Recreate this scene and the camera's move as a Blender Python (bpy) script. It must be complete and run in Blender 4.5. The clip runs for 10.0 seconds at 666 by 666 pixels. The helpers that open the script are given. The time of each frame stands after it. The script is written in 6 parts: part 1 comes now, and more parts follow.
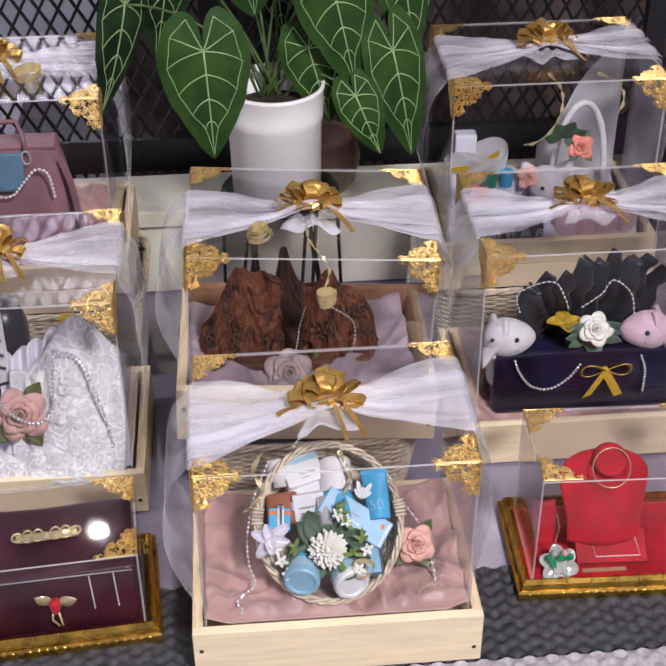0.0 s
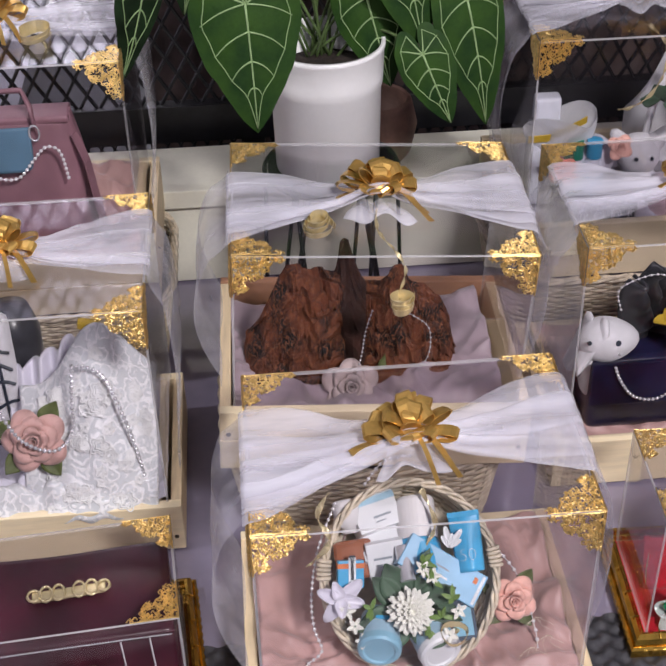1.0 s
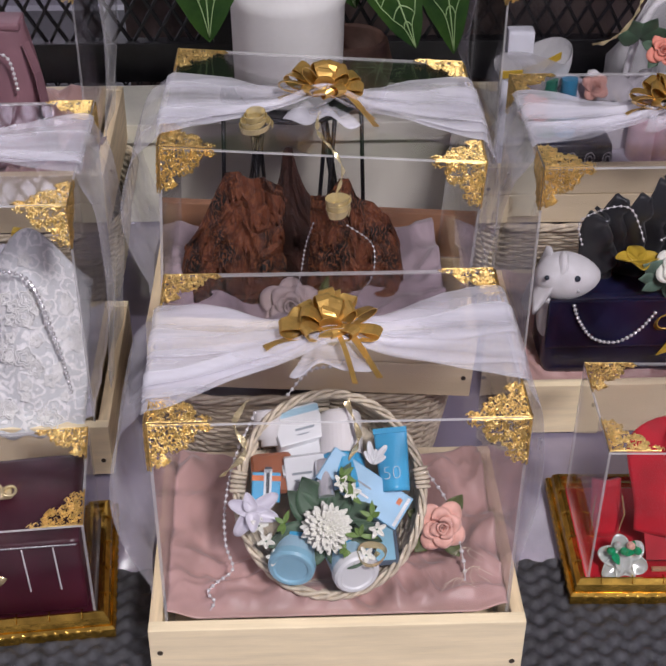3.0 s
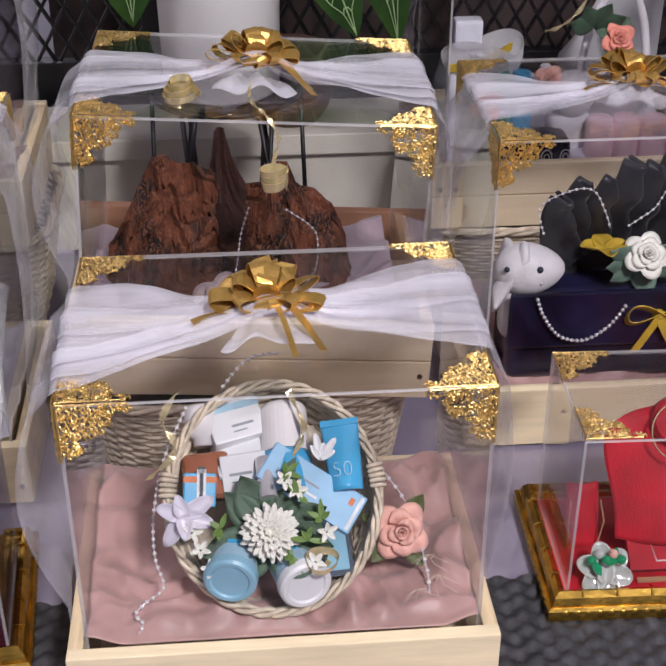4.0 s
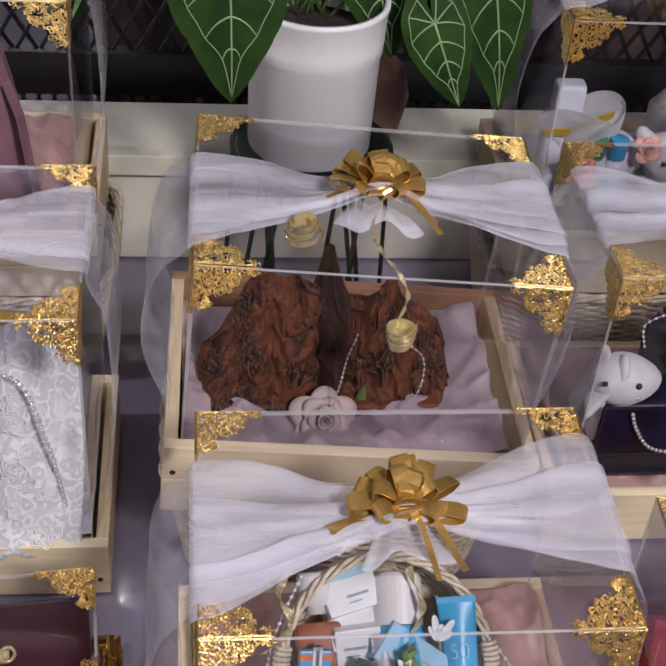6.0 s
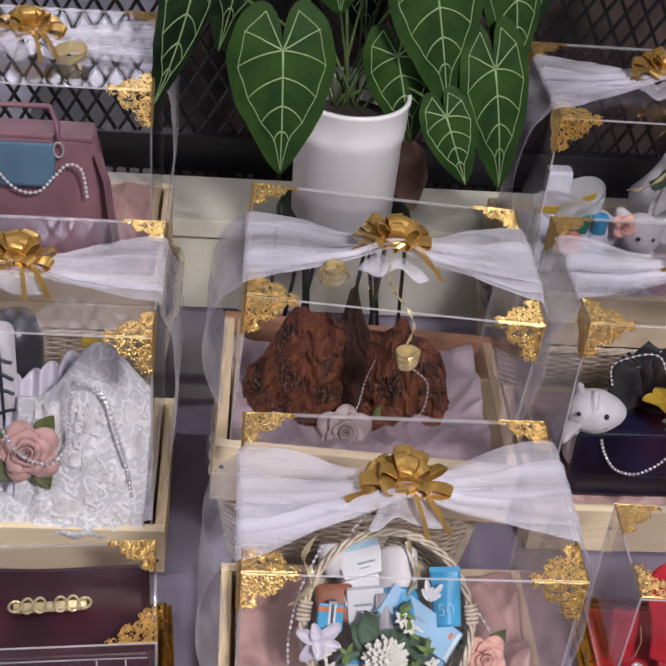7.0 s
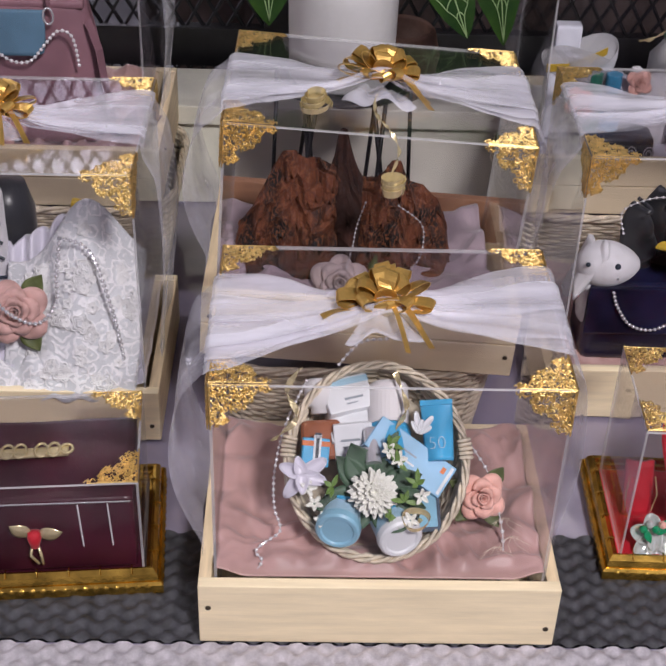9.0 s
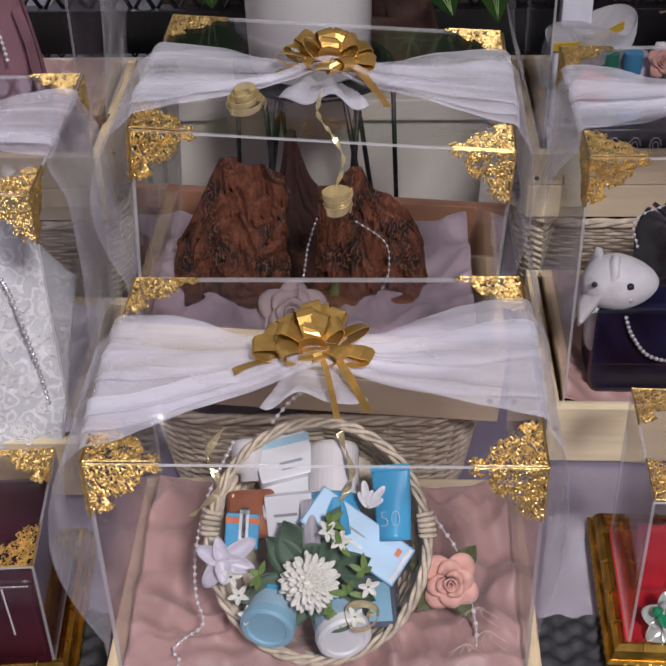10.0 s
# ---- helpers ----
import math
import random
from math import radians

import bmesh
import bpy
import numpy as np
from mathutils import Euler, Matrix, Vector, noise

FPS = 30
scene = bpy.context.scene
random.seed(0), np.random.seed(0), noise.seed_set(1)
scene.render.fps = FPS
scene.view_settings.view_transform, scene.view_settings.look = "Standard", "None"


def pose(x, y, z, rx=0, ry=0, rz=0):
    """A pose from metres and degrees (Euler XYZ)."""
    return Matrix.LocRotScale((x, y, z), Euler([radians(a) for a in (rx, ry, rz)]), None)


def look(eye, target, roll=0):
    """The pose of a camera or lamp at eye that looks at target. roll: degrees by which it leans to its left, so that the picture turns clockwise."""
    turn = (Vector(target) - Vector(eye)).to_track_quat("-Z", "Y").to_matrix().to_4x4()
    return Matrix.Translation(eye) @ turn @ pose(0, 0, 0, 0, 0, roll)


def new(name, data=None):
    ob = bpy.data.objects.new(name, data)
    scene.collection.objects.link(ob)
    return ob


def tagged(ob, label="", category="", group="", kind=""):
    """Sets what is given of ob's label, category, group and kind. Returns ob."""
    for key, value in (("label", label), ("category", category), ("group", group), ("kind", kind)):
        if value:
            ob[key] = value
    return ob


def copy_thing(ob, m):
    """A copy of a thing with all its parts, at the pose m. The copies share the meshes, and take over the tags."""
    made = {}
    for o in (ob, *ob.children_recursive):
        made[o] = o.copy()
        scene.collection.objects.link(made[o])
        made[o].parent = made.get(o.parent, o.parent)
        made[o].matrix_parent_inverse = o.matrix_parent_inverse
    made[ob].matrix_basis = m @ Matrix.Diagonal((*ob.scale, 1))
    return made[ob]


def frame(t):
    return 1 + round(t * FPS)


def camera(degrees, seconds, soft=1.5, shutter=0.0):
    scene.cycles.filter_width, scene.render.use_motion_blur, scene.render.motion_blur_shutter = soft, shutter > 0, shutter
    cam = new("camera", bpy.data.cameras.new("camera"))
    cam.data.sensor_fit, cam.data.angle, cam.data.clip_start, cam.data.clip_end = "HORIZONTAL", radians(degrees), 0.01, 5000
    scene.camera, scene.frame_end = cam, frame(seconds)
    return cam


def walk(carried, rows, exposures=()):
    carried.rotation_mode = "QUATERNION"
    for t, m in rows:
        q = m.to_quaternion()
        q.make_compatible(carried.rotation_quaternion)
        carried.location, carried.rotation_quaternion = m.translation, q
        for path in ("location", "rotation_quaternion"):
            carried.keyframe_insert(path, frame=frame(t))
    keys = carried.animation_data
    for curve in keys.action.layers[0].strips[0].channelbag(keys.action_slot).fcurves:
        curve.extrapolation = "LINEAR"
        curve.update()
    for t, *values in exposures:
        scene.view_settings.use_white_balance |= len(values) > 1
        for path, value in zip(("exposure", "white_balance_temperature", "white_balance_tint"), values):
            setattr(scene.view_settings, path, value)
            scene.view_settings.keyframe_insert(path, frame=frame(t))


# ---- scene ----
cam = camera(29.36, 10.0, soft=1.9)
PATH = [
    (0, (-0.0843, -0.9665, 1.1622), (0.0148, 0.2616, 0.3067), -0.42),
    (0.5, (-0.0916, -0.8299, 1.0994), (-0.0081, 0.3848, 0.2233), -1.04),
    (1, (-0.1309, -0.7152, 1.0607), (-0.0442, 0.4825, 0.1619), -1.41),
    (1.5, (-0.1532, -0.6439, 1.0282), (-0.0706, 0.5409, 0.1121), -1.39),
    (2, (-0.1218, -0.6236, 0.9913), (-0.0607, 0.5598, 0.0716), -1.22),
    (2.5, (-0.0695, -0.6589, 0.9536), (-0.0154, 0.5358, 0.0482), -0.68),
    (3, (-0.0409, -0.7370, 0.9202), (0.0147, 0.4879, 0.0562), 0.44),
    (3.2, (-0.0309, -0.7694, 0.9076), (0.0294, 0.4859, 0.0886), 0.90),
    (4.3, (-0.0210, -0.6260, 0.7440), (0.1470, 1.0870, -0.2730), -0.10),
    (4.5, (-0.0172, -0.5821, 0.7438), (0.1242, 0.6800, -0.0543), 0.38),
    (4.6, (-0.0240, -0.5640, 0.7410), (0.1910, 1.1100, -0.3370), 0.80),
    (5, (-0.0407, -0.5113, 0.7658), (0.1441, 0.7069, -0.0898), 2.32),
    (5.5, (-0.0935, -0.4834, 0.8716), (0.0889, 0.6880, -0.0473), 3.74),
    (6, (-0.1569, -0.4795, 0.9756), (0.0132, 0.6684, 0.0252), 5.36),
    (7.3, (-0.1751, -0.8357, 1.1056), (-0.0508, 0.4046, 0.2711), 5.74),
    (7.5, (-0.1630, -0.8957, 1.1108), (-0.0384, 0.3560, 0.2936), 5.54),
    (8, (-0.1261, -0.9463, 1.0675), (0.0005, 0.3148, 0.2652), 4.65),
    (8.5, (-0.1212, -0.8895, 0.9774), (-0.0248, 0.3479, 0.1350), 3.18),
    (9, (-0.0774, -0.7862, 0.9236), (-0.0378, 0.4393, 0.0596), 2.07),
    (9.5, (-0.0120, -0.6723, 0.8797), (-0.0256, 0.5475, 0.0069), 0.46),
    (10, (0.0429, -0.5768, 0.8473), (-0.0136, 0.6308, -0.0407), -1.42),
]
walk(cam, [(t, look(eye, target, roll)) for t, eye, target, roll in PATH], [(0, 0.29), (0.5, 0.22), (1, 0.18), (1.5, 0.16), (2, 0.04), (2.5, -0.04), (3, 0.0), (4.5, 0.16), (5, 0.05), (5.5, -0.03), (6, -0.10), (7.3, 0.14), (8, 0.29), (8.5, 0.20), (9, 0.04), (9.5, -0.03), (10, -0.15)])
scene.cycles.transparent_max_bounces = 64
scene.cycles.max_bounces = 12

# ---- light ----
world = bpy.data.worlds.new("room")
world.use_nodes = True
world.node_tree.nodes["Background"].inputs[0].default_value = (0.8, 0.82, 1.0, 1)
world.node_tree.nodes["Background"].inputs[1].default_value = 0.18
scene.world = world


def area_lamp(name, eye, target, size, watts, colour):
    data = bpy.data.lights.new(name, "AREA")
    data.shape, data.size, data.energy, data.color = "DISK", size, watts, colour
    ob = new(name, data)
    ob.matrix_world = look(eye, target)
    return ob


# two ceiling lamps, placed by their reflections, then the main one in front
area_lamp("overhead_light", (-0.35, 2.3, 2.5), (-0.35, 2.3, 0), 0.09, 9, (1.0, 0.97, 0.9))
area_lamp("overhead_light", (-0.7, 2.68, 2.5), (-0.7, 2.68, 0), 0.07, 5, (1.0, 0.99, 1.0))
area_lamp("overhead_light", (0.75, -1.75, 2.4), (0.2, 0.0, 0), 0.5, 75, (1.0, 0.95, 0.965))
# unseen light added to brighten the back wall that the lids mirror
area_lamp("added_wall_wash", (-0.7, 3.0, 2.25), (-0.7, 3.7, 1.95), 0.5, 52, (0.97, 0.97, 1.0))
# unseen fill added on the left, not a known ceiling lamp
area_lamp("overhead_light", (-1.7, 0.1, 2.5), (-1.3, 0.1, 0), 0.16, 16, (1.0, 0.955, 0.98))

# ---- materials ----


def material(name, colour, rough=0.5, metal=0.0, var=0.12, scale=30.0, bump=0.1, bump_scale=200.0, coat=0.0, alpha=1.0, sheen=0.0, stretch=(1, 1, 1), colour2=None, trans=0.0):
    """A surface with colour variation at two scales and a fine relief."""
    m = bpy.data.materials.new(name)
    m.use_nodes = True
    nt = m.node_tree
    b = nt.nodes["Principled BSDF"]
    tc = nt.nodes.new("ShaderNodeTexCoord")
    mp = nt.nodes.new("ShaderNodeMapping")
    mp.inputs["Scale"].default_value = stretch
    nt.links.new(tc.outputs["Object"], mp.inputs[0])
    n1 = nt.nodes.new("ShaderNodeTexNoise")
    n1.inputs["Scale"].default_value, n1.inputs["Detail"].default_value = scale, 6
    n2 = nt.nodes.new("ShaderNodeTexNoise")
    n2.inputs["Scale"].default_value, n2.inputs["Detail"].default_value = bump_scale, 4
    for n in (n1, n2):
        nt.links.new(mp.outputs[0], n.inputs["Vector"])
    ramp = nt.nodes.new("ShaderNodeValToRGB")
    c2 = colour2 or tuple(max(0.0, c * (1 - 2.5 * var)) for c in colour)
    c1 = colour if colour2 else tuple(min(1.0, c * (1 + var)) for c in colour)
    ramp.color_ramp.elements[0].position, ramp.color_ramp.elements[1].position = 0.3, 0.7
    ramp.color_ramp.elements[0].color, ramp.color_ramp.elements[1].color = (*c2, 1), (*c1, 1)
    nt.links.new(n1.outputs["Fac"], ramp.inputs[0])
    mix = nt.nodes.new("ShaderNodeMix")
    mix.data_type, mix.blend_type = "RGBA", "MULTIPLY"
    grain = min(0.35, 2 * var)
    mix.inputs[0].default_value = grain
    nt.links.new(ramp.outputs[0], mix.inputs[6])
    nt.links.new(n2.outputs["Fac"], mix.inputs[7])
    gain = nt.nodes.new("ShaderNodeMix")
    gain.data_type, gain.blend_type = "RGBA", "MULTIPLY"
    gain.inputs[0].default_value = 1.0
    gain.inputs[7].default_value = (1 + 0.55 * grain, 1 + 0.55 * grain, 1 + 0.55 * grain, 1)
    nt.links.new(mix.outputs[2], gain.inputs[6])
    nt.links.new(gain.outputs[2], b.inputs["Base Color"])
    bp = nt.nodes.new("ShaderNodeBump")
    bp.inputs["Strength"].default_value, bp.inputs["Distance"].default_value = bump, 0.002
    nt.links.new(n2.outputs["Fac"], bp.inputs["Height"])
    nt.links.new(bp.outputs[0], b.inputs["Normal"])
    b.inputs["Roughness"].default_value, b.inputs["Metallic"].default_value = rough, metal
    b.inputs["Coat Weight"].default_value, b.inputs["Alpha"].default_value = coat, alpha
    b.inputs["Sheen Weight"].default_value = sheen
    b.inputs["Transmission Weight"].default_value = trans
    return m


def clear_sheet(name, tint, gloss, rough):
    """Clear acrylic: see-through with a sheen that grows at grazing angles."""
    m = bpy.data.materials.new(name)
    m.use_nodes = True
    nt = m.node_tree
    nt.nodes.remove(nt.nodes["Principled BSDF"])
    out = nt.nodes["Material Output"]
    t = nt.nodes.new("ShaderNodeBsdfTransparent")
    t.inputs[0].default_value = (*tint, 1)
    g = nt.nodes.new("ShaderNodeBsdfGlossy")
    g.inputs["Roughness"].default_value = rough
    lw = nt.nodes.new("ShaderNodeLayerWeight")
    lw.inputs["Blend"].default_value = 0.5
    pw = nt.nodes.new("ShaderNodeMath")
    pw.operation = "POWER"
    pw.inputs[1].default_value = 3.2
    nt.links.new(lw.outputs["Facing"], pw.inputs[0])
    fr = nt.nodes.new("ShaderNodeMapRange")
    fr.inputs[3].default_value, fr.inputs[4].default_value = gloss, 0.8
    nt.links.new(pw.outputs[0], fr.inputs[0])
    mx = nt.nodes.new("ShaderNodeMixShader")
    nt.links.new(fr.outputs[0], mx.inputs[0])
    nt.links.new(t.outputs[0], mx.inputs[1])
    nt.links.new(g.outputs[0], mx.inputs[2])
    nt.links.new(mx.outputs[0], out.inputs[0])
    return m


def organza(name, colour, low, high):
    """Sheer woven ribbon: part see-through, part cloth lit from both sides."""
    m = bpy.data.materials.new(name)
    m.use_nodes = True
    nt = m.node_tree
    b = nt.nodes["Principled BSDF"]
    b.inputs["Base Color"].default_value = (*colour, 1)
    b.inputs["Roughness"].default_value = 0.38
    b.inputs["Sheen Weight"].default_value = 0.4
    tc = nt.nodes.new("ShaderNodeTexCoord")
    n = nt.nodes.new("ShaderNodeTexNoise")
    n.inputs["Scale"].default_value, n.inputs["Detail"].default_value = 35, 6
    mp = nt.nodes.new("ShaderNodeMapping")
    mp.inputs["Scale"].default_value = (0.14, 0.8, 0.5)
    nt.links.new(tc.outputs["Object"], mp.inputs[0])
    nt.links.new(mp.outputs[0], n.inputs["Vector"])
    mr = nt.nodes.new("ShaderNodeMapRange")
    mr.inputs[1].default_value, mr.inputs[2].default_value = 0.3, 0.7
    mr.inputs[3].default_value, mr.inputs[4].default_value = low, high
    nt.links.new(n.outputs["Fac"], mr.inputs[0])
    nt.links.new(mr.outputs[0], b.inputs["Alpha"])
    return m


WOOD = material("pine_wood", (0.90, 0.76, 0.52), 0.55, var=0.06, scale=9, bump=0.15, bump_scale=60, stretch=(1, 12, 12))
WOOD_IN = material("pine_wood_end", (0.82, 0.65, 0.42), 0.6, var=0.08, scale=14, bump=0.15, bump_scale=80, stretch=(12, 1, 12))
# darker, redder pine for the back board of one tray
WOOD_RED = material("reddish_pine", (0.46, 0.24, 0.14), 0.55, var=0.10, scale=9, bump=0.15, bump_scale=60, stretch=(1, 12, 12))
KNOT = material("dark_screw", (0.05, 0.035, 0.02), 0.6)
ACRYLIC = clear_sheet("clear_acrylic", (0.935, 0.928, 0.94), 0.008, 0.03)
EDGE = material("acrylic_edge", (0.75, 0.74, 0.76), 0.2, var=0.05, scale=20, bump=0.05, alpha=0.45)
RIBBON = organza("white_organza", (0.88, 0.87, 0.97), 0.10, 0.40)
# sheerer copy of the ribbon, greyed to put side shade into its colour
RIBBON_SIDE_SHADED = organza("shaded_sheer_organza", (0.64, 0.62, 0.72), 0.10, 0.32)
GOLD = material("gold_filigree", (0.84, 0.61, 0.25), 0.32, 1.0, var=0.14, scale=120, bump=0.4, bump_scale=500)
GOLD_BOW = material("gold_satin_ribbon", (0.74, 0.46, 0.13), 0.30, 0.7, var=0.14, scale=40, bump=0.1, bump_scale=300)
GOLD_FRAME = material("gilt_frame", (0.80, 0.50, 0.10), 0.22, 1.0, var=0.2, scale=50, bump=0.2, bump_scale=160)
TABLE = material("lilac_glossy_sheet", (0.29, 0.26, 0.36), 0.08, var=0.10, scale=6, bump=0.008, bump_scale=40, coat=0.9)
MAT = material("charcoal_ribbed_mat", (0.055, 0.055, 0.066), 0.6, var=0.25, scale=90, bump=0.4, bump_scale=700)
MAT_LIGHT = material("pale_ribbed_cloth", (0.46, 0.43, 0.47), 0.8, var=0.15, scale=90, bump=0.4, bump_scale=700)
BLACK = material("black_steel", (0.012, 0.012, 0.015), 0.4, var=0.2, scale=60, bump=0.1)
CREAM = material("cream_board", (0.86, 0.84, 0.72), 0.5, var=0.05, scale=12, bump=0.05)
WICKER = material("pale_wicker", (0.80, 0.70, 0.54), 0.65, var=0.14, scale=120, bump=0.3, bump_scale=400)
WALLP = material("room_paint", (0.40, 0.38, 0.44), 0.8, var=0.06, scale=4, bump=0.05)
FLOOR = material("pale_floor", (0.40, 0.39, 0.44), 0.35, var=0.08, scale=5, bump=0.03)
DARKWALL = material("dark_brown_cloth", (0.13, 0.092, 0.085), 0.85, var=0.3, scale=9, bump=0.3, bump_scale=30)
POT = material("white_plastic_pot", (0.90, 0.90, 0.90), 0.4, var=0.03, scale=10, bump=0.02)
BLUSH = material("blush_satin", (0.56, 0.345, 0.32), 0.45, var=0.12, scale=14, bump=0.08, bump_scale=60, sheen=0.25)
LILAC = material("mauve_grey_satin", (0.42, 0.33, 0.37), 0.45, var=0.12, scale=14, bump=0.08, bump_scale=60, sheen=0.25)

# ---- mesh helpers ----


def part(name, bm, mat, parent=None, label="", m=None, smooth=False):
    me = bpy.data.meshes.new(name)
    bm.to_mesh(me)
    bm.free()
    for x in mat if isinstance(mat, (list, tuple)) else [mat]:
        me.materials.append(x)
    if smooth:
        for p in me.polygons:
            p.use_smooth = True
    ob = new(name, me)
    if parent is not None:
        ob.parent = parent
    if m is not None:
        ob.matrix_basis = m
    if label:
        tagged(ob, label)
    return ob


def thing(name, m, label, category, group="", kind=""):
    ob = new(name)
    ob.empty_display_size = 0.05
    ob.matrix_basis = m
    return tagged(ob, label, category, group, kind)


def box_bm(x0, x1, y0, y1, z0, z1, bevel=0.0, bm=None, segments=2):
    own = bmesh.new()
    bmesh.ops.create_cube(own, size=1)
    for v in own.verts:
        v.co = Vector((x0 + (v.co.x + 0.5) * (x1 - x0), y0 + (v.co.y + 0.5) * (y1 - y0), z0 + (v.co.z + 0.5) * (z1 - z0)))
    if bevel:
        bmesh.ops.bevel(own, geom=own.edges[:], offset=bevel, segments=segments, affect="EDGES", profile=0.6)
    if bm is None:
        return own
    merge(bm, own)
    return bm


def merge(bm, other, m=None):
    me = bpy.data.meshes.new("tmp")
    other.to_mesh(me)
    other.free()
    if m is not None:
        me.transform(m)
    bm.from_mesh(me)
    bpy.data.meshes.remove(me)
    return bm


def lathe(profile, steps=32, bm=None, wobble=None):
    """Turns (radius, height) pairs round the z axis."""
    bm = bm or bmesh.new()
    rings = []
    for r, z in profile:
        rings.append([bm.verts.new((r * math.cos(2 * math.pi * k / steps), r * math.sin(2 * math.pi * k / steps), z)) for k in range(steps)])
    for a, b in zip(rings, rings[1:]):
        for k in range(steps):
            bm.faces.new((a[k], a[(k + 1) % steps], b[(k + 1) % steps], b[k]))
    for ring in (rings[0], rings[-1]):
        if profile[rings.index(ring)][0] > 1e-5:
            bm.faces.new(ring)
    bmesh.ops.remove_doubles(bm, verts=bm.verts, dist=1e-6)
    bmesh.ops.recalc_face_normals(bm, faces=bm.faces)
    return bm


def tube(points, radius, sides=6, bm=None, closed=False, flat=1.0):
    """A round cord along the points; radius may be a number or one for each point."""
    bm = bm or bmesh.new()
    pts = [Vector(p) for p in points]
    n = len(pts)
    rings, up = [], Vector((0.13, 0.21, 0.97))
    for i, p in enumerate(pts):
        a = pts[(i - 1) % n] if (i or closed) else p
        b = pts[(i + 1) % n] if (i < n - 1 or closed) else p
        d = (b - a).normalized()
        side = d.cross(up)
        side = side.normalized() if side.length > 1e-4 else Vector((1, 0, 0))
        over = side.cross(d).normalized()
        r = radius[i] if isinstance(radius, (list, tuple)) else radius
        rings.append([bm.verts.new(p + r * (math.cos(2 * math.pi * k / sides) * side + flat * math.sin(2 * math.pi * k / sides) * over)) for k in range(sides)])
    pairs = list(zip(rings, rings[1:])) + ([(rings[-1], rings[0])] if closed else [])
    for a, b in pairs:
        for k in range(sides):
            bm.faces.new((a[k], a[(k + 1) % sides], b[(k + 1) % sides], b[k]))
    if not closed:
        bm.faces.new(rings[0][::-1])
        bm.faces.new(rings[-1])
    return bm


def strip(points, ways, width, thick=0.0004, bm=None, taper=None):
    """A flat band along the points; ways are the directions across it."""
    bm = bm or bmesh.new()
    rows = []
    for i, (p, w) in enumerate(zip(points, ways)):
        p, w = Vector(p), Vector(w).normalized()
        a, b = Vector(points[max(i - 1, 0)]), Vector(points[min(i + 1, len(points) - 1)])
        nrm = (b - a).cross(w)
        nrm = nrm.normalized() * thick if nrm.length > 1e-9 else Vector((0, 0, thick))
        k = width * (taper(i / (len(points) - 1)) if taper else 1) / 2
        rows.append([bm.verts.new(p + w * k + nrm), bm.verts.new(p - w * k + nrm), bm.verts.new(p - w * k - nrm), bm.verts.new(p + w * k - nrm)])
    for a, b in zip(rows, rows[1:]):
        for k in range(4):
            bm.faces.new((a[k], a[(k + 1) % 4], b[(k + 1) % 4], b[k]))
    bm.faces.new(rows[0][::-1])
    bm.faces.new(rows[-1])
    return bm


def sheet(fn, nu, nv, thick=0.0, bm=None):
    """A surface fn(u, v) for u, v from 0 to 1, given a thickness downwards along its normals."""
    own = bmesh.new()
    g = [[own.verts.new(fn(i / nu, j / nv)) for j in range(nv + 1)] for i in range(nu + 1)]
    for i in range(nu):
        for j in range(nv):
            own.faces.new((g[i][j], g[i + 1][j], g[i + 1][j + 1], g[i][j + 1]))
    bmesh.ops.recalc_face_normals(own, faces=own.faces)
    if thick:
        bmesh.ops.solidify(own, geom=own.faces[:], thickness=thick)
    if bm is None:
        return own
    return merge(bm, own)


def smoothstep(a, b, x):
    x = min(1.0, max(0.0, (x - a) / (b - a)))
    return x * x * (3 - 2 * x)


# ---- setting ----
room = thing("room", pose(0, 0, 0), "plain painted room round the display", "room", kind="structure")
W, D0, D1, HC = 2.4, -2.0, 3.7, 2.6
part("wall_north", box_bm(-W, W, D1, D1 + 0.1, -0.75, HC), WALLP, room)
part("wall_south", box_bm(-W, W, D0 - 0.1, D0, -0.75, HC), WALLP, room)
part("wall_west", box_bm(-W - 0.1, -W, D0 - 0.1, D1 + 0.1, -0.75, HC), WALLP, room)
part("wall_east", box_bm(W, W + 0.1, D0 - 0.1, D1 + 0.1, -0.75, HC), WALLP, room)
part("ceiling", box_bm(-W - 0.1, W + 0.1, D0 - 0.1, D1 + 0.1, HC, HC + 0.1), WALLP, room)
part("floor", box_bm(-W - 0.1, W + 0.1, D0 - 0.1, D1 + 0.1, -0.85, -0.75), FLOOR, room)

table = thing("display_table", pose(0, 0, 0), "low table under a glossy lilac-grey sheet", "table")
part("tabletop", box_bm(-0.95, 0.95, -0.45, 0.98, -0.045, -0.004, 0.004), TABLE, table)
for sx in (-0.9, 0.9):
    for sy in (-0.4, 0.9):
        part("leg", box_bm(sx - 0.03, sx + 0.03, sy - 0.03, sy + 0.03, -0.75, -0.046, 0.004), BLACK, table)

# ---- gift box ----


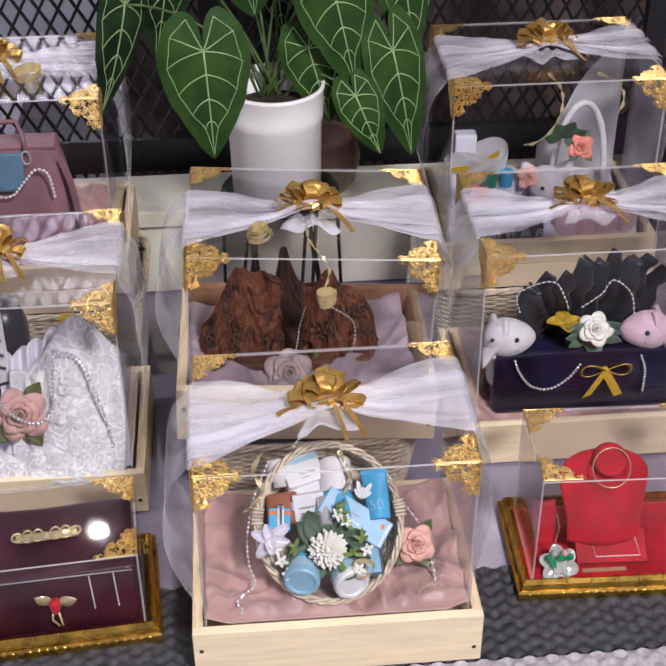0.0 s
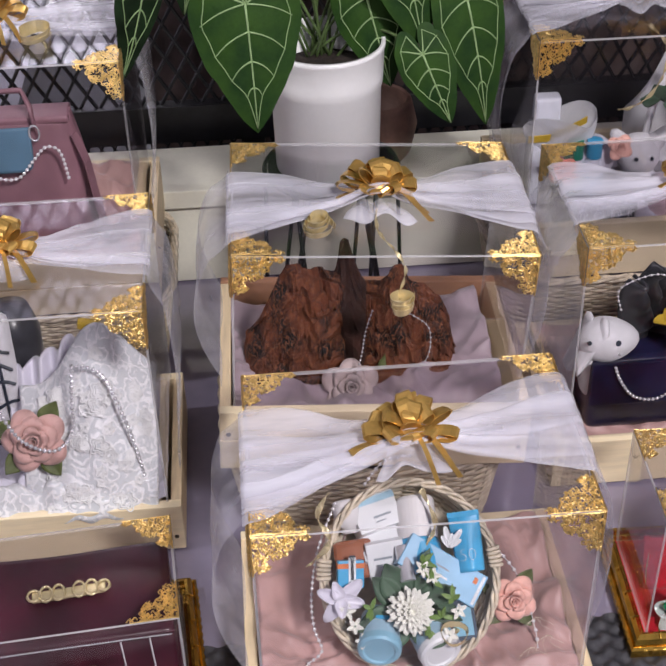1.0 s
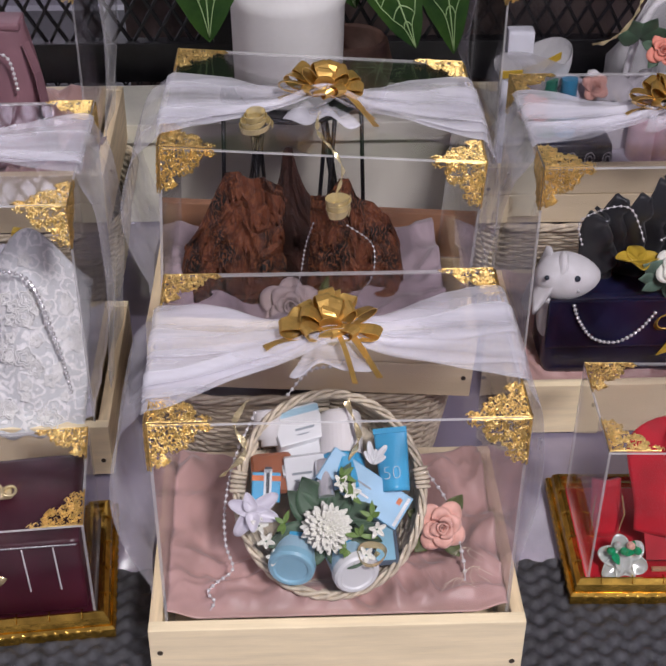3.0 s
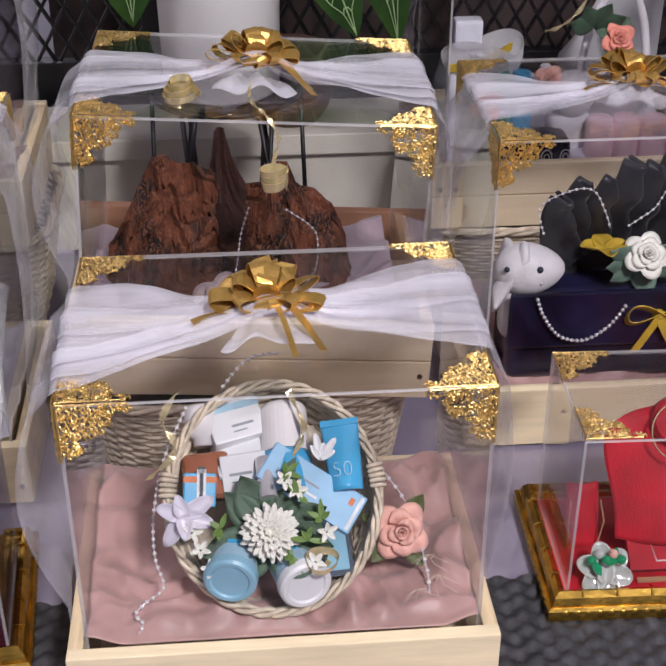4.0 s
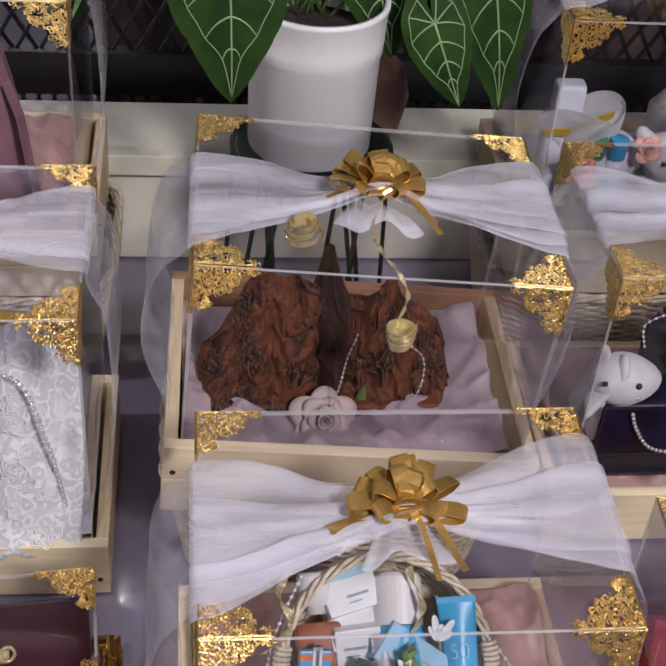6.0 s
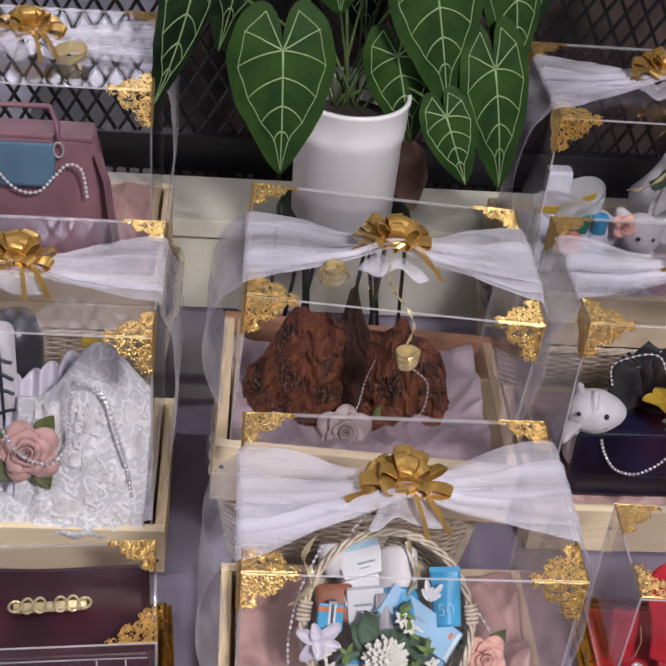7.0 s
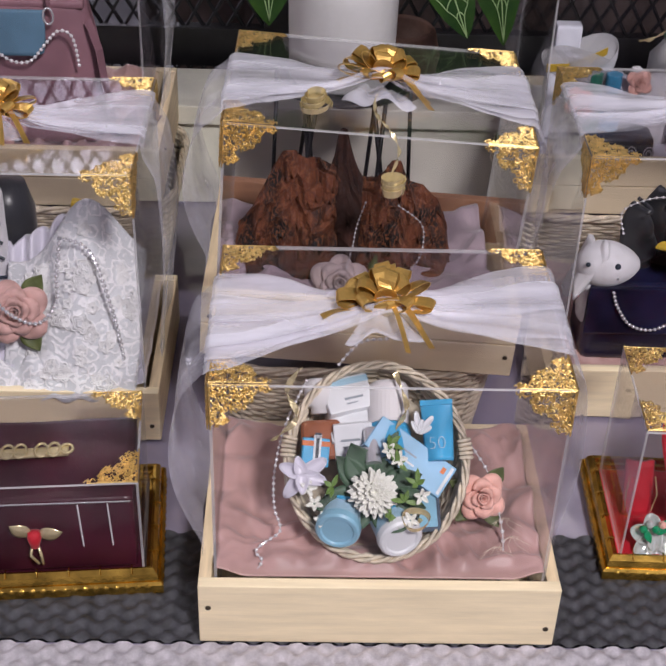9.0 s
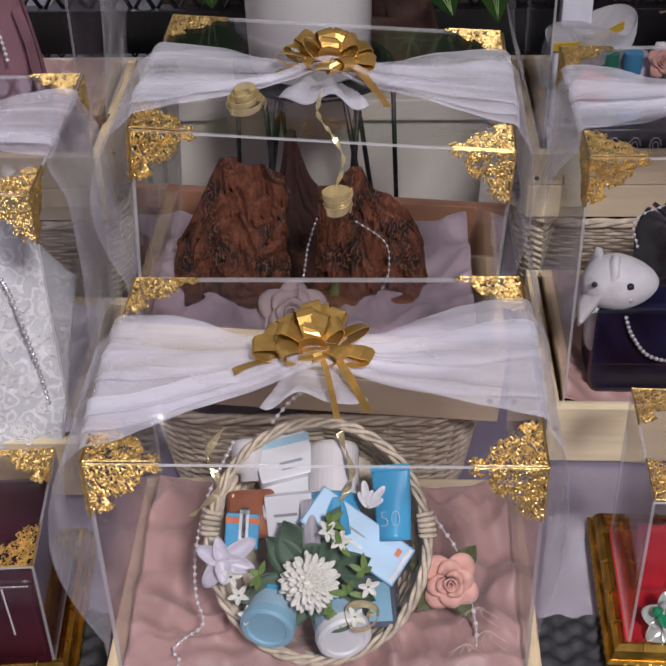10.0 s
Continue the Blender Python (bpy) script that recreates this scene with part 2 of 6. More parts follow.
def filigree(size, seed):
    """A pierced gold corner: curls inside a right-angled shape with a scalloped edge."""
    rng = random.Random(seed)
    bm = bmesh.new()
    n = 0
    while n < 150:
        u, v = rng.random(), rng.random()
        if u + v > 1.0 + 0.08 * math.sin(9 * (u - v)) or (u + v) > 1.04:
            continue
        n += 1
        r, a0 = rng.uniform(0.035, 0.068) * size, rng.uniform(0, 6.28)
        sweep = rng.uniform(2.5, 5.2)
        c = Vector((u * size, v * size, 0.0010))
        pts = []
        for k in range(9):
            q = a0 + sweep * k / 8
            rr = r * (1 - 0.5 * k / 8)
            p = c + Vector((rr * math.cos(q), rr * math.sin(q), 0.0007 * math.sin(3 * q)))
            p.x, p.y = max(0.0012, p.x), max(0.0012, p.y)
            pts.append(p)
        tube(pts, 0.00075, 4, bm)
    edge = [Vector((0.0008, size * 0.92 * k / 8, 0.0008)) for k in range(8, -1, -1)] + [Vector((size * 0.92 * k / 8, 0.0008, 0.0008)) for k in range(1, 9)]
    tube(edge, 0.0008, 4, bm)
    return bm


FIL = []
for s in (11, 12):
    me = bpy.data.meshes.new("corner_ornament")
    b = filigree(0.052, s)
    b.to_mesh(me)
    b.free()
    me.materials.append(GOLD)
    FIL.append(me)


def ornament(parent, origin, xdir, ydir, k, size=1.0):
    x, y = Vector(xdir), Vector(ydir)
    z = x.cross(y)
    ob = new("corner_ornament", FIL[k % len(FIL)])
    ob.parent = parent
    m = Matrix((x * size, y * size, z)).transposed().to_4x4()
    m.translation = Vector(origin)
    ob.matrix_basis = m
    return ob


def panel(parent, x0, x1, y0, y1, z0, z1):
    bm = box_bm(x0, x1, y0, y1, z0, z1)
    span = (x1 - x0, y1 - y0, z1 - z0)
    thin = span.index(min(span))
    for f in bm.faces:
        f.material_index = 0 if abs(f.normal[thin]) > 0.5 else 1
    ob = part("acrylic_panel", bm, [ACRYLIC, EDGE], parent)
    ob.visible_shadow = False
    return ob


def cover(parent, w, d, z0, z1, size=1.0, corners=True):
    """A clear acrylic cover, open below, with gold corner ornaments, on the lid alone if corners is off; x is centred, y from 0 to d."""
    t = 0.0025
    panel(parent, -w / 2, w / 2, 0, t, z0, z1 - t)
    panel(parent, -w / 2, w / 2, d - t, d, z0, z1 - t)
    panel(parent, -w / 2, -w / 2 + t, t, d - t, z0, z1 - t)
    panel(parent, w / 2 - t, w / 2, t, d - t, z0, z1 - t)
    panel(parent, -w / 2, w / 2, 0, d, z1 - t, z1)
    k = 0
    for sx in (-1, 1):
        if not corners:
            ornament(parent, (sx * w / 2, 0, z1 + 0.0006), (-sx, 0, 0), (0, 1, 0), k + 1, size)
            ornament(parent, (sx * w / 2, d, z1 + 0.0006), (-sx, 0, 0), (0, -1, 0), k, size)
            continue
        ornament(parent, (sx * w / 2, -0.0006, z1), (-sx, 0, 0), (0, 0, -1), k, size)
        ornament(parent, (sx * w / 2, 0, z1 + 0.0006), (-sx, 0, 0), (0, 1, 0), k + 1, size)
        ornament(parent, (sx * w / 2, d, z1 + 0.0006), (-sx, 0, 0), (0, -1, 0), k, size)
        ornament(parent, (sx * (w / 2 + 0.0006), 0, z1), (0, 1, 0), (0, 0, -1), k + 1, size)
        ornament(parent, (sx * (w / 2 + 0.0006), d, z1), (0, -1, 0), (0, 0, -1), k, size)
        k += 1


def ribbon(parent, w, d, z0, z1, seed, pinch=0.046, mid=0.5, spread=0.134):
    """The sheer band over the top and down both sides, folded in soft layers and gathered under the bow."""
    rng = random.Random(seed)
    ph = [rng.uniform(0, 6.28) for _ in range(6)]
    cy = d * mid

    def layer(lo, hi, lift, waves, q):
        """One fold of the band between lo and hi of its width."""

        def fn(u, v):
            x = (u - 0.5) * (w + 0.010)
            e = abs(u - 0.5) * 2
            g = smoothstep(0.03, 0.95, e)
            wd = pinch + (spread - pinch) * g
            a = lo + (0.06 * math.sin(5 * u + q) + 0.04 * math.sin(11 * u + 2 * q)) * g
            b = hi + (0.05 * math.sin(6 * u + 1.7 * q) + 0.03 * math.sin(13 * u + q)) * g
            k = a + (b - a) * v - 0.5
            y = cy + k * wd + 0.010 * (u - 0.5) + 0.010 * g * (1 if u > 0.5 else -0.4)
            soft = 0.5 + 0.5 * math.sin(2 * math.pi * waves * v + q + 1.3 * math.sin(3 * u + q))
            z = z1 + 0.0035 + lift + (0.0062 - 0.0042 * g) * soft + 0.014 * math.exp(-((e / 0.17) ** 2))
            z += 0.0030 * noise.noise(Vector((x * 14 + seed + q, y * 38, q))) + 0.0016 * noise.noise(Vector((x * 30 + 2 * q, y * 95 + seed, q)))
            z = max(z, z1 + 0.0022) - 0.004 * smoothstep(0.96, 1.0, e)
            return (x, y, z)

        return fn

    bm = sheet(layer(0.0, 1.0, 0.0, 2.6, ph[1]), 64, 34, 0.0003)
    sheet(layer(0.06, 0.46, 0.0030, 1.4, ph[2]), 64, 16, 0.0003, bm)
    sheet(layer(0.34, 0.66, 0.0050, 1.2, ph[3]), 64, 14, 0.0003, bm)
    sheet(layer(0.08, 0.26, 0.0062, 0.8, ph[4]), 64, 10, 0.0003, bm)
    band = part("ribbon", bm, RIBBON, parent, "white organza ribbon tied over the lid", smooth=True)

    def flap(u, v):
        x = -0.006 + (u - 0.5) * (0.034 + 0.040 * v) + 0.004 * v
        return (x, cy - 0.014 - (0.030 + 0.008 * math.sin(9 * u + ph[0])) * v, z1 + 0.011 - 0.006 * v + 0.003 * math.sin(13 * u + ph[4] + v) + 0.002 * math.sin(5 * v + ph[5]))

    part("ribbon_flap", sheet(flap, 16, 14, 0.0003), RIBBON, parent, "short white organza end", smooth=True)
    for sx in (-1, 1):

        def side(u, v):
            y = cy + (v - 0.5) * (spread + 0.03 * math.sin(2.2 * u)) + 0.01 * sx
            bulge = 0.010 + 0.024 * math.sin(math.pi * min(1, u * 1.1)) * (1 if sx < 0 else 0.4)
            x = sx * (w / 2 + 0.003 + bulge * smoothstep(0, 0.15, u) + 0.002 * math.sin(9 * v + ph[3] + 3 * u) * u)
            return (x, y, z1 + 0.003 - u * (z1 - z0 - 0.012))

        part("ribbon_tail", sheet(side, 24, 18, 0.0004), RIBBON_SIDE_SHADED, parent, "sheer ribbon end hanging down", smooth=True)
    return band


def bow(parent, at, size, seed, turn=0.0):
    """A gold pull bow: pointed loops fanned to the sides and the back, a knot, and flat tails in front."""
    rng = random.Random(seed)
    base = Matrix.Translation(at) @ pose(0, 0, 0, 0, 0, turn)
    fan_out = [(-12, 0.10, 1.05), (22, 0.30, 1.0), (50, 0.55, 0.9), (80, 0.40, 0.95), (104, 0.62, 0.9), (132, 0.42, 0.98), (160, 0.26, 1.02), (191, 0.10, 1.06),
               (8, 0.78, 0.82), (64, 0.98, 0.78), (118, 1.02, 0.78), (172, 0.80, 0.82), (214, 0.35, 0.66), (-36, 0.35, 0.66), (90, 1.30, 0.62), (250, 0.55, 0.42), (292, 0.55, 0.42)]
    for deg, lift, k in fan_out:
        a = radians(deg + rng.uniform(-9, 9))
        lift += rng.uniform(-0.10, 0.10)
        ln, hh = size * k * rng.uniform(0.90, 1.10), size * rng.uniform(0.13, 0.20)
        ca, sa = math.cos(a), math.sin(a)
        tw = rng.uniform(-0.5, 0.5)
        pts, ways = [], []
        for i in range(17):
            q = math.pi * 2 * i / 16
            r = ln * (0.5 - 0.5 * math.cos(q))
            h = hh * math.sin(q) * (0.35 + 0.65 * r / ln)
            rr = r * math.cos(lift) - h * math.sin(lift)
            zz = r * math.sin(lift) * 0.92 + h * math.cos(lift)
            pts.append(Vector((rr * ca, rr * sa, zz + 0.004)))
            ways.append(Vector((-sa, ca, tw * r / ln)))
        part("bow_loop", strip(pts, ways, size * 0.40, 0.0003, taper=lambda f: 0.22 + 0.78 * math.sin(math.pi * f) ** 0.8 * (1 - 0.30 * math.exp(-(((f - 0.5) / 0.10) ** 2)))), GOLD_BOW, parent, m=base)
    part("bow_knot", strip([Vector((size * 0.24 * math.cos(t), -size * 0.10 - size * 0.10 * math.sin(t), 0.010 + 0.010 * math.sin(t))) for t in [math.pi * i / 10 for i in range(11)]], [Vector((0, -0.5, 1))] * 11, size * 0.30, 0.0003), GOLD_BOW, parent, m=base)
    tails = ((-0.25, -1.25, -0.42, 0.24), (0.15, 0.95, -1.15, 0.17), (0.05, 0.45, -1.40, 0.12)) if seed % 2 else ((-0.25, -1.15, -0.30, 0.16), (0.25, 1.20, -0.95, 0.24), (0.30, 1.35, -0.55, 0.14))
    for x0, x1, y1, wd in tails:
        k = rng.uniform(0.9, 1.1)
        pts = [Vector((size * (x0 + (x1 - x0) * t) * k, size * y1 * t * (0.6 + 0.4 * t), 0.006 - 0.012 * t + 0.006 * math.sin(3.1 * t + x1))) for t in [i / 12 for i in range(13)]]
        dd = (pts[-1] - pts[0]).normalized()
        acr = Vector((-dd.y, dd.x, 0))
        part("bow_tail", strip(pts, [acr + Vector((0, 0, 0.35 * math.sin(4 * i / 12 + x1))) for i in range(13)], size * wd, 0.0003, taper=lambda f: 0.7 + 0.3 * f), GOLD_BOW, parent, m=base)


def gift_box(m, label, w=0.30, d=0.226, base=0.077, top=0.30, seed=1, wood_w=0.328, wood_d=0.25, bow_at=0.0, mid=0.48, bow_size=0.040, slats=1, back_mat=None):
    """An open pine tray with a clear acrylic cover in it, tied with an organza ribbon and a bow; front edge of the tray at y = 0."""
    g = thing("gift_box", m, label, "gift box", "gift boxes on the display table")
    t = 0.012
    hs = base / slats
    for k in range(slats):
        front = part("front_board", box_bm(-wood_w / 2, wood_w / 2, 0, t, hs * k + (0.0012 if k else 0), hs * (k + 1), 0.0012), WOOD, g)
    part("back_board", box_bm(-wood_w / 2, wood_w / 2, wood_d - t, wood_d, 0, base, 0.0012), back_mat or WOOD, g)
    for sx in (-1, 1):
        x0, x1 = sorted((sx * wood_w / 2, sx * (wood_w / 2 - t)))
        part("side_board", box_bm(x0, x1, t, wood_d - t, 0, base - 0.001, 0.0012), WOOD_IN, g)
        k = lathe([(0.0028, 0), (0.0026, 0.001), (0, 0.0012)], 10)
        part("screw", k, KNOT, front, m=pose(sx * (wood_w / 2 - 0.009), 0.0004, base * (0.62 if sx < 0 else 0.3), 90))
    part("tray_bottom", box_bm(-wood_w / 2 + t, wood_w / 2 - t, t, wood_d - t, 0.012, 0.02), WOOD_IN, g)
    c = new("cover")
    c.parent = g
    c.matrix_basis = pose(0, (wood_d - d) / 2, 0)
    cover(c, w, d, 0.021, top)
    tagged(c, "clear acrylic cover with gold corners")
    r = new("ribbon_band")
    r.parent = g
    r.matrix_basis = pose(0, (wood_d - d) / 2, 0)
    ribbon(r, w, d, base, top, seed, mid=mid)
    bw = new("bow")
    bw.parent = g
    bw.matrix_basis = pose(0, (wood_d - d) / 2, 0)
    tagged(bw, "gold pull bow")
    bow(bw, (bow_at, d * mid - 0.006, top + 0.014), bow_size, seed)
    return g


BOXES = {
    "A": (pose(0, 0.020, 0), dict(top=0.295, base=0.073, wood_d=0.238, d=0.216, w=0.302, wood_w=0.331, seed=1, bow_at=-0.004, mid=0.47)),
    "B": (pose(-0.018, 0.288, 0.126, 0, 3.2, -1.2), dict(top=0.262, seed=2, bow_at=0.0, mid=0.45, slats=2, back_mat=WOOD_RED)),
    "LM": (pose(-0.394, 0.310, 0, 0, 0, 0), dict(top=0.330, base=0.066, wood_d=0.240, seed=3)),
    "M": (pose(0.367, 0.364, 0, 0, 0, 0), dict(top=0.333, base=0.067, wood_d=0.240, seed=4)),
    "LB": (pose(-0.415, 0.595, 0.136, 0, 0, 0), dict(top=0.328, seed=5, slats=2)),
    "RB": (pose(0.363, 0.615, 0.128, 0, 0, 0), dict(top=0.322, seed=6, slats=2)),
}
LABELS = {
    "A": "pine tray with clear acrylic cover holding a basket of skincare",
    "B": "pine tray with clear acrylic cover holding a brown lace blouse",
    "LM": "pine tray with clear acrylic cover holding folded white lace",
    "M": "pine tray with clear acrylic cover holding a navy clutch bag",
    "LB": "pine tray with clear acrylic cover holding a mauve handbag",
    "RB": "pine tray with clear acrylic cover holding baby care items",
}
for key, (m, kw) in BOXES.items():
    gift_box(m, LABELS[key], **kw)

# ---- table coverings ----


def wavy_mat(name, y0, y1, mat, label, z0=-0.0036, amp=0.0052):
    g = thing(name, pose(0, 0, 0), label, "mat")
    bm = bmesh.new()
    nx, ny = 360, int((y1 - y0) / 0.0022)
    rows = []
    for j in range(ny + 1):
        y = y0 + (y1 - y0) * j / ny
        rows.append([])
        for i in range(nx + 1):
            x = -0.85 + 1.7 * i / nx
            q = (y + 0.0056 * math.sin(2 * math.pi * x / 0.027)) / 0.0185
            z = z0 + amp * (0.5 + 0.5 * math.sin(2 * math.pi * q)) ** 0.7
            rows[-1].append(bm.verts.new((x, y, z)))
    for a, b in zip(rows, rows[1:]):
        for i in range(nx):
            bm.faces.new((a[i], a[i + 1], b[i + 1], b[i]))
    part("ribbed_sheet", bm, mat, g, smooth=True)
    part("backing", box_bm(-0.85, 0.85, y0, y1, z0 - 0.0012, z0 - 0.0004), mat, g)
    return g


wavy_mat("table_mat", 0.020, 0.166, MAT, "charcoal ribbed mat with wavy ridges on the table")
wavy_mat("table_cloth", -0.40, 0.018, MAT_LIGHT, "pale lilac ribbed cloth with wavy ridges on the table")

# ---- behind the display ----
mesh_panel = thing("mesh_panel", pose(0, 1.02, 0), "black expanded steel mesh screen with flat rails", "screen")
for z0, z1 in ((0.145, 0.205), (1.5, 1.55), (-0.75, -0.7)):
    part("rail", box_bm(-1.5, 1.5, -0.012, 0.012, z0, z1, 0.002), BLACK, mesh_panel)
for x in (-1.5, -0.12, 0.62, 1.5):
    part("post", box_bm(x - 0.018, x + 0.018, -0.011, 0.011, -0.75, 1.55, 0.002), BLACK, mesh_panel)
bm = bmesh.new()
PW, PH, T = 0.030, 0.052, 0.0029
k0 = int(1.5 / PW)
for sgn in (-1, 1):
    for k in range(-k0 - 45, k0 + 46):
        za, zb = 0.2, 1.5
        xa = k * PW + sgn * (za - 0.85) * PW / PH
        xb = k * PW + sgn * (zb - 0.85) * PW / PH
        lo, hi = 0.0, 1.0
        for q in (-1.48, 1.48):
            s = (q - xa) / (xb - xa)
            if (q < 0) == (xb > xa):
                lo = max(lo, s)
            else:
                hi = min(hi, s)
        if hi - lo < 0.01:
            continue
        p, q = Vector((xa + (xb - xa) * lo, 0, za + (zb - za) * lo)), Vector((xa + (xb - xa) * hi, 0, za + (zb - za) * hi))
        tube([p, q], T, 4, bm)
part("mesh", bm, BLACK, mesh_panel, "diamond mesh of black steel")
bm = bmesh.new()
for sgn in (-1, 1):
    for k in range(-75, 76):
        x = k * 0.02
        tube([(x - sgn * 0.036, 0, 0.02), (x + sgn * 0.036, 0, 0.145)], 0.0018, 4, bm)
part("lower_mesh", bm, BLACK, mesh_panel, "fine black mesh under the rail")

curtain = thing("curtain", pose(0, 0, 0), "dark brown curtain hanging behind the screen", "curtain")
part("cloth", sheet(lambda u, v: (-0.30 + 1.96 * u, 1.3 + 0.03 * math.sin(40 * u) + 0.02 * math.sin(97 * u + 1), -0.7 + 2.2 * v), 120, 6, 0.003), DARKWALL, curtain, smooth=True)
chest = thing("cabinet", pose(-0.1, 1.25, -0.75), "black low cabinet behind the screen", "cabinet")
part("body", box_bm(-0.45, 0.62, 0, 0.5, 0, 0.70, 0.004), BLACK, chest)
part("top", box_bm(-0.46, 0.63, -0.01, 0.51, 0.701, 0.72, 0.003), BLACK, chest)

bench = thing("bench", pose(0, 0.84, 0), "cream painted low shelf behind the boxes", "shelf")
part("shelf_board", box_bm(-0.62, 0.5, 0, 0.13, 0.13, 0.158, 0.002), CREAM, bench)
part("front_panel", box_bm(-0.6, 0.48, 0.012, 0.022, 0, 0.1295, 0.001), CREAM, bench)
for x in (-0.6, 0.455):
    part("side_panel", box_bm(x, x + 0.022, 0.0225, 0.125, 0, 0.1295, 0.001), CREAM, bench)

# ---- wicker baskets that lift the rear boxes ----


def rounded_loop(w, d, r, n):
    """Points round a rectangle with rounded corners, evenly spaced."""
    segs = []
    for cx, cy, a0 in ((w / 2 - r, d / 2 - r, 0), (-w / 2 + r, d / 2 - r, 90), (-w / 2 + r, -d / 2 + r, 180), (w / 2 - r, -d / 2 + r, 270)):
        for k in range(9):
            a = radians(a0 + 90 * k / 8)
            segs.append(Vector((cx + r * math.cos(a), cy + r * math.sin(a), 0)))
    pts = segs + [segs[0]]
    run = [0.0]
    for a, b in zip(pts, pts[1:]):
        run.append(run[-1] + (b - a).length)
    out = []
    for k in range(n):
        s = run[-1] * k / n
        i = max(j for j in range(len(run)) if run[j] <= s + 1e-9)
        i = min(i, len(pts) - 2)
        f = (s - run[i]) / max(1e-9, run[i + 1] - run[i])
        out.append(pts[i].lerp(pts[i + 1], f))
    return out


def wicker_basket(m, w, d, h, label):
    g = thing("wicker_basket", m, label, "basket", "wicker baskets under the boxes")
    n = 120
    bm = bmesh.new()
    rows = int(h / 0.0046)
    for j in range(rows):
        z = 0.004 + j * 0.0046
        k = 0.88 + 0.12 * (z / h)
        loop = rounded_loop(w * k, d * k, 0.07 * k, n)
        pts = []
        for i, p in enumerate(loop):
            nrm = p.normalized()
            pts.append(p + nrm * 0.0014 * (1 if (i // 2 + j) % 2 else -1) + Vector((0, 0, z)))
        tube(pts, 0.0023, 5, bm, closed=True)
    part("weave", bm, WICKER, g, "woven pale wicker strands", smooth=True)
    bm = bmesh.new()
    lo, hi = rounded_loop(w * 0.88, d * 0.88, 0.06, n // 4), rounded_loop(w, d, 0.07, n // 4)
    for a, b in zip(lo, hi):
        tube([a, b + Vector((0, 0, h))], 0.0022, 4, bm)
    part("stakes", bm, WICKER, g)
    bm = bmesh.new()
    for ph in (0, 2.1, 4.2):
        loop = rounded_loop(w + 0.004, d + 0.004, 0.07, 160)
        tube([p + p.normalized() * 0.003 * math.cos(i * 0.5 + ph) + Vector((0, 0, h - 0.004 + 0.003 * math.sin(i * 0.5 + ph))) for i, p in enumerate(loop)], 0.0028, 5, bm, closed=True)
    part("rim", bm, WICKER, g, "twisted wicker rim", smooth=True)
    return g


wicker_basket(pose(-0.018, 0.415, -0.004), 0.318, 0.245, 0.121, "pale wicker basket under the brown cloth box")
wicker_basket(pose(-0.415, 0.725, -0.004), 0.352, 0.255, 0.137, "pale wicker basket under the handbag box")
wicker_basket(pose(0.363, 0.742, -0.004), 0.350, 0.255, 0.129, "pale wicker basket under the baby care box")

# ---- plant ----
LEAF = material("velvet_leaf", (0.034, 0.084, 0.012), 0.60, var=0.3, scale=25, bump=0.12, bump_scale=260, colour2=(0.012, 0.040, 0.010))
# darker copy of the leaf green: shade among the rear leaves as colour
LEAF_SHADED = material("shaded_leaf", (0.014, 0.036, 0.012), 0.60, var=0.3, scale=25, bump=0.12, bump_scale=260)
VEIN = material("pale_vein", (0.30, 0.44, 0.20), 0.5, var=0.1, scale=60)
for leaf_mat in (LEAF, LEAF_SHADED):
    leaf_mat.node_tree.nodes["Principled BSDF"].inputs["Specular IOR Level"].default_value = 0.2
STEM = material("green_stem", (0.10, 0.16, 0.05), 0.5, var=0.2, scale=60)
SOIL = material("dark_soil", (0.03, 0.02, 0.015), 0.9, var=0.4, scale=200, bump=0.8, bump_scale=400)
TERRA = material("brown_clay", (0.22, 0.12, 0.09), 0.6, var=0.15, scale=30)

plant = thing("potted_plant", pose(-0.032, 0.665, 0.0), "dark green heart-leaved plant in a white pot", "plant")
PZ = 0.2868
part("pot", lathe([(0.060, PZ), (0.0635, PZ + 0.004), (0.0655, PZ + 0.110), (0.0672, PZ + 0.112), (0.0680, PZ + 0.126), (0.0690, PZ + 0.156), (0.0705, PZ + 0.158), (0.0705, PZ + 0.163), (0.066, PZ + 0.163), (0.0645, PZ + 0.150), (0.062, PZ + 0.120)], 48), POT, plant, "smooth white plastic pot", smooth=True)
part("soil", lathe([(0.0625, PZ + 0.124), (0.05, PZ + 0.130), (0, PZ + 0.132)], 32), SOIL, plant)


def heart(a):
    """Radius of the leaf outline by the angle from its tip, for a leaf of length 1 from stalk to tip."""
    table = ((0, 1.0), (7, 0.90), (16, 0.78), (30, 0.655), (50, 0.565), (75, 0.515), (100, 0.475), (122, 0.445), (138, 0.43), (150, 0.405), (160, 0.355), (168, 0.28), (174, 0.18), (178, 0.10), (180, 0.05))
    for (a0, r0), (a1, r1) in zip(table, table[1:]):
        if a <= a1:
            f = (a - a0) / (a1 - a0)
            return r0 + (r1 - r0) * f
    return table[-1][1]


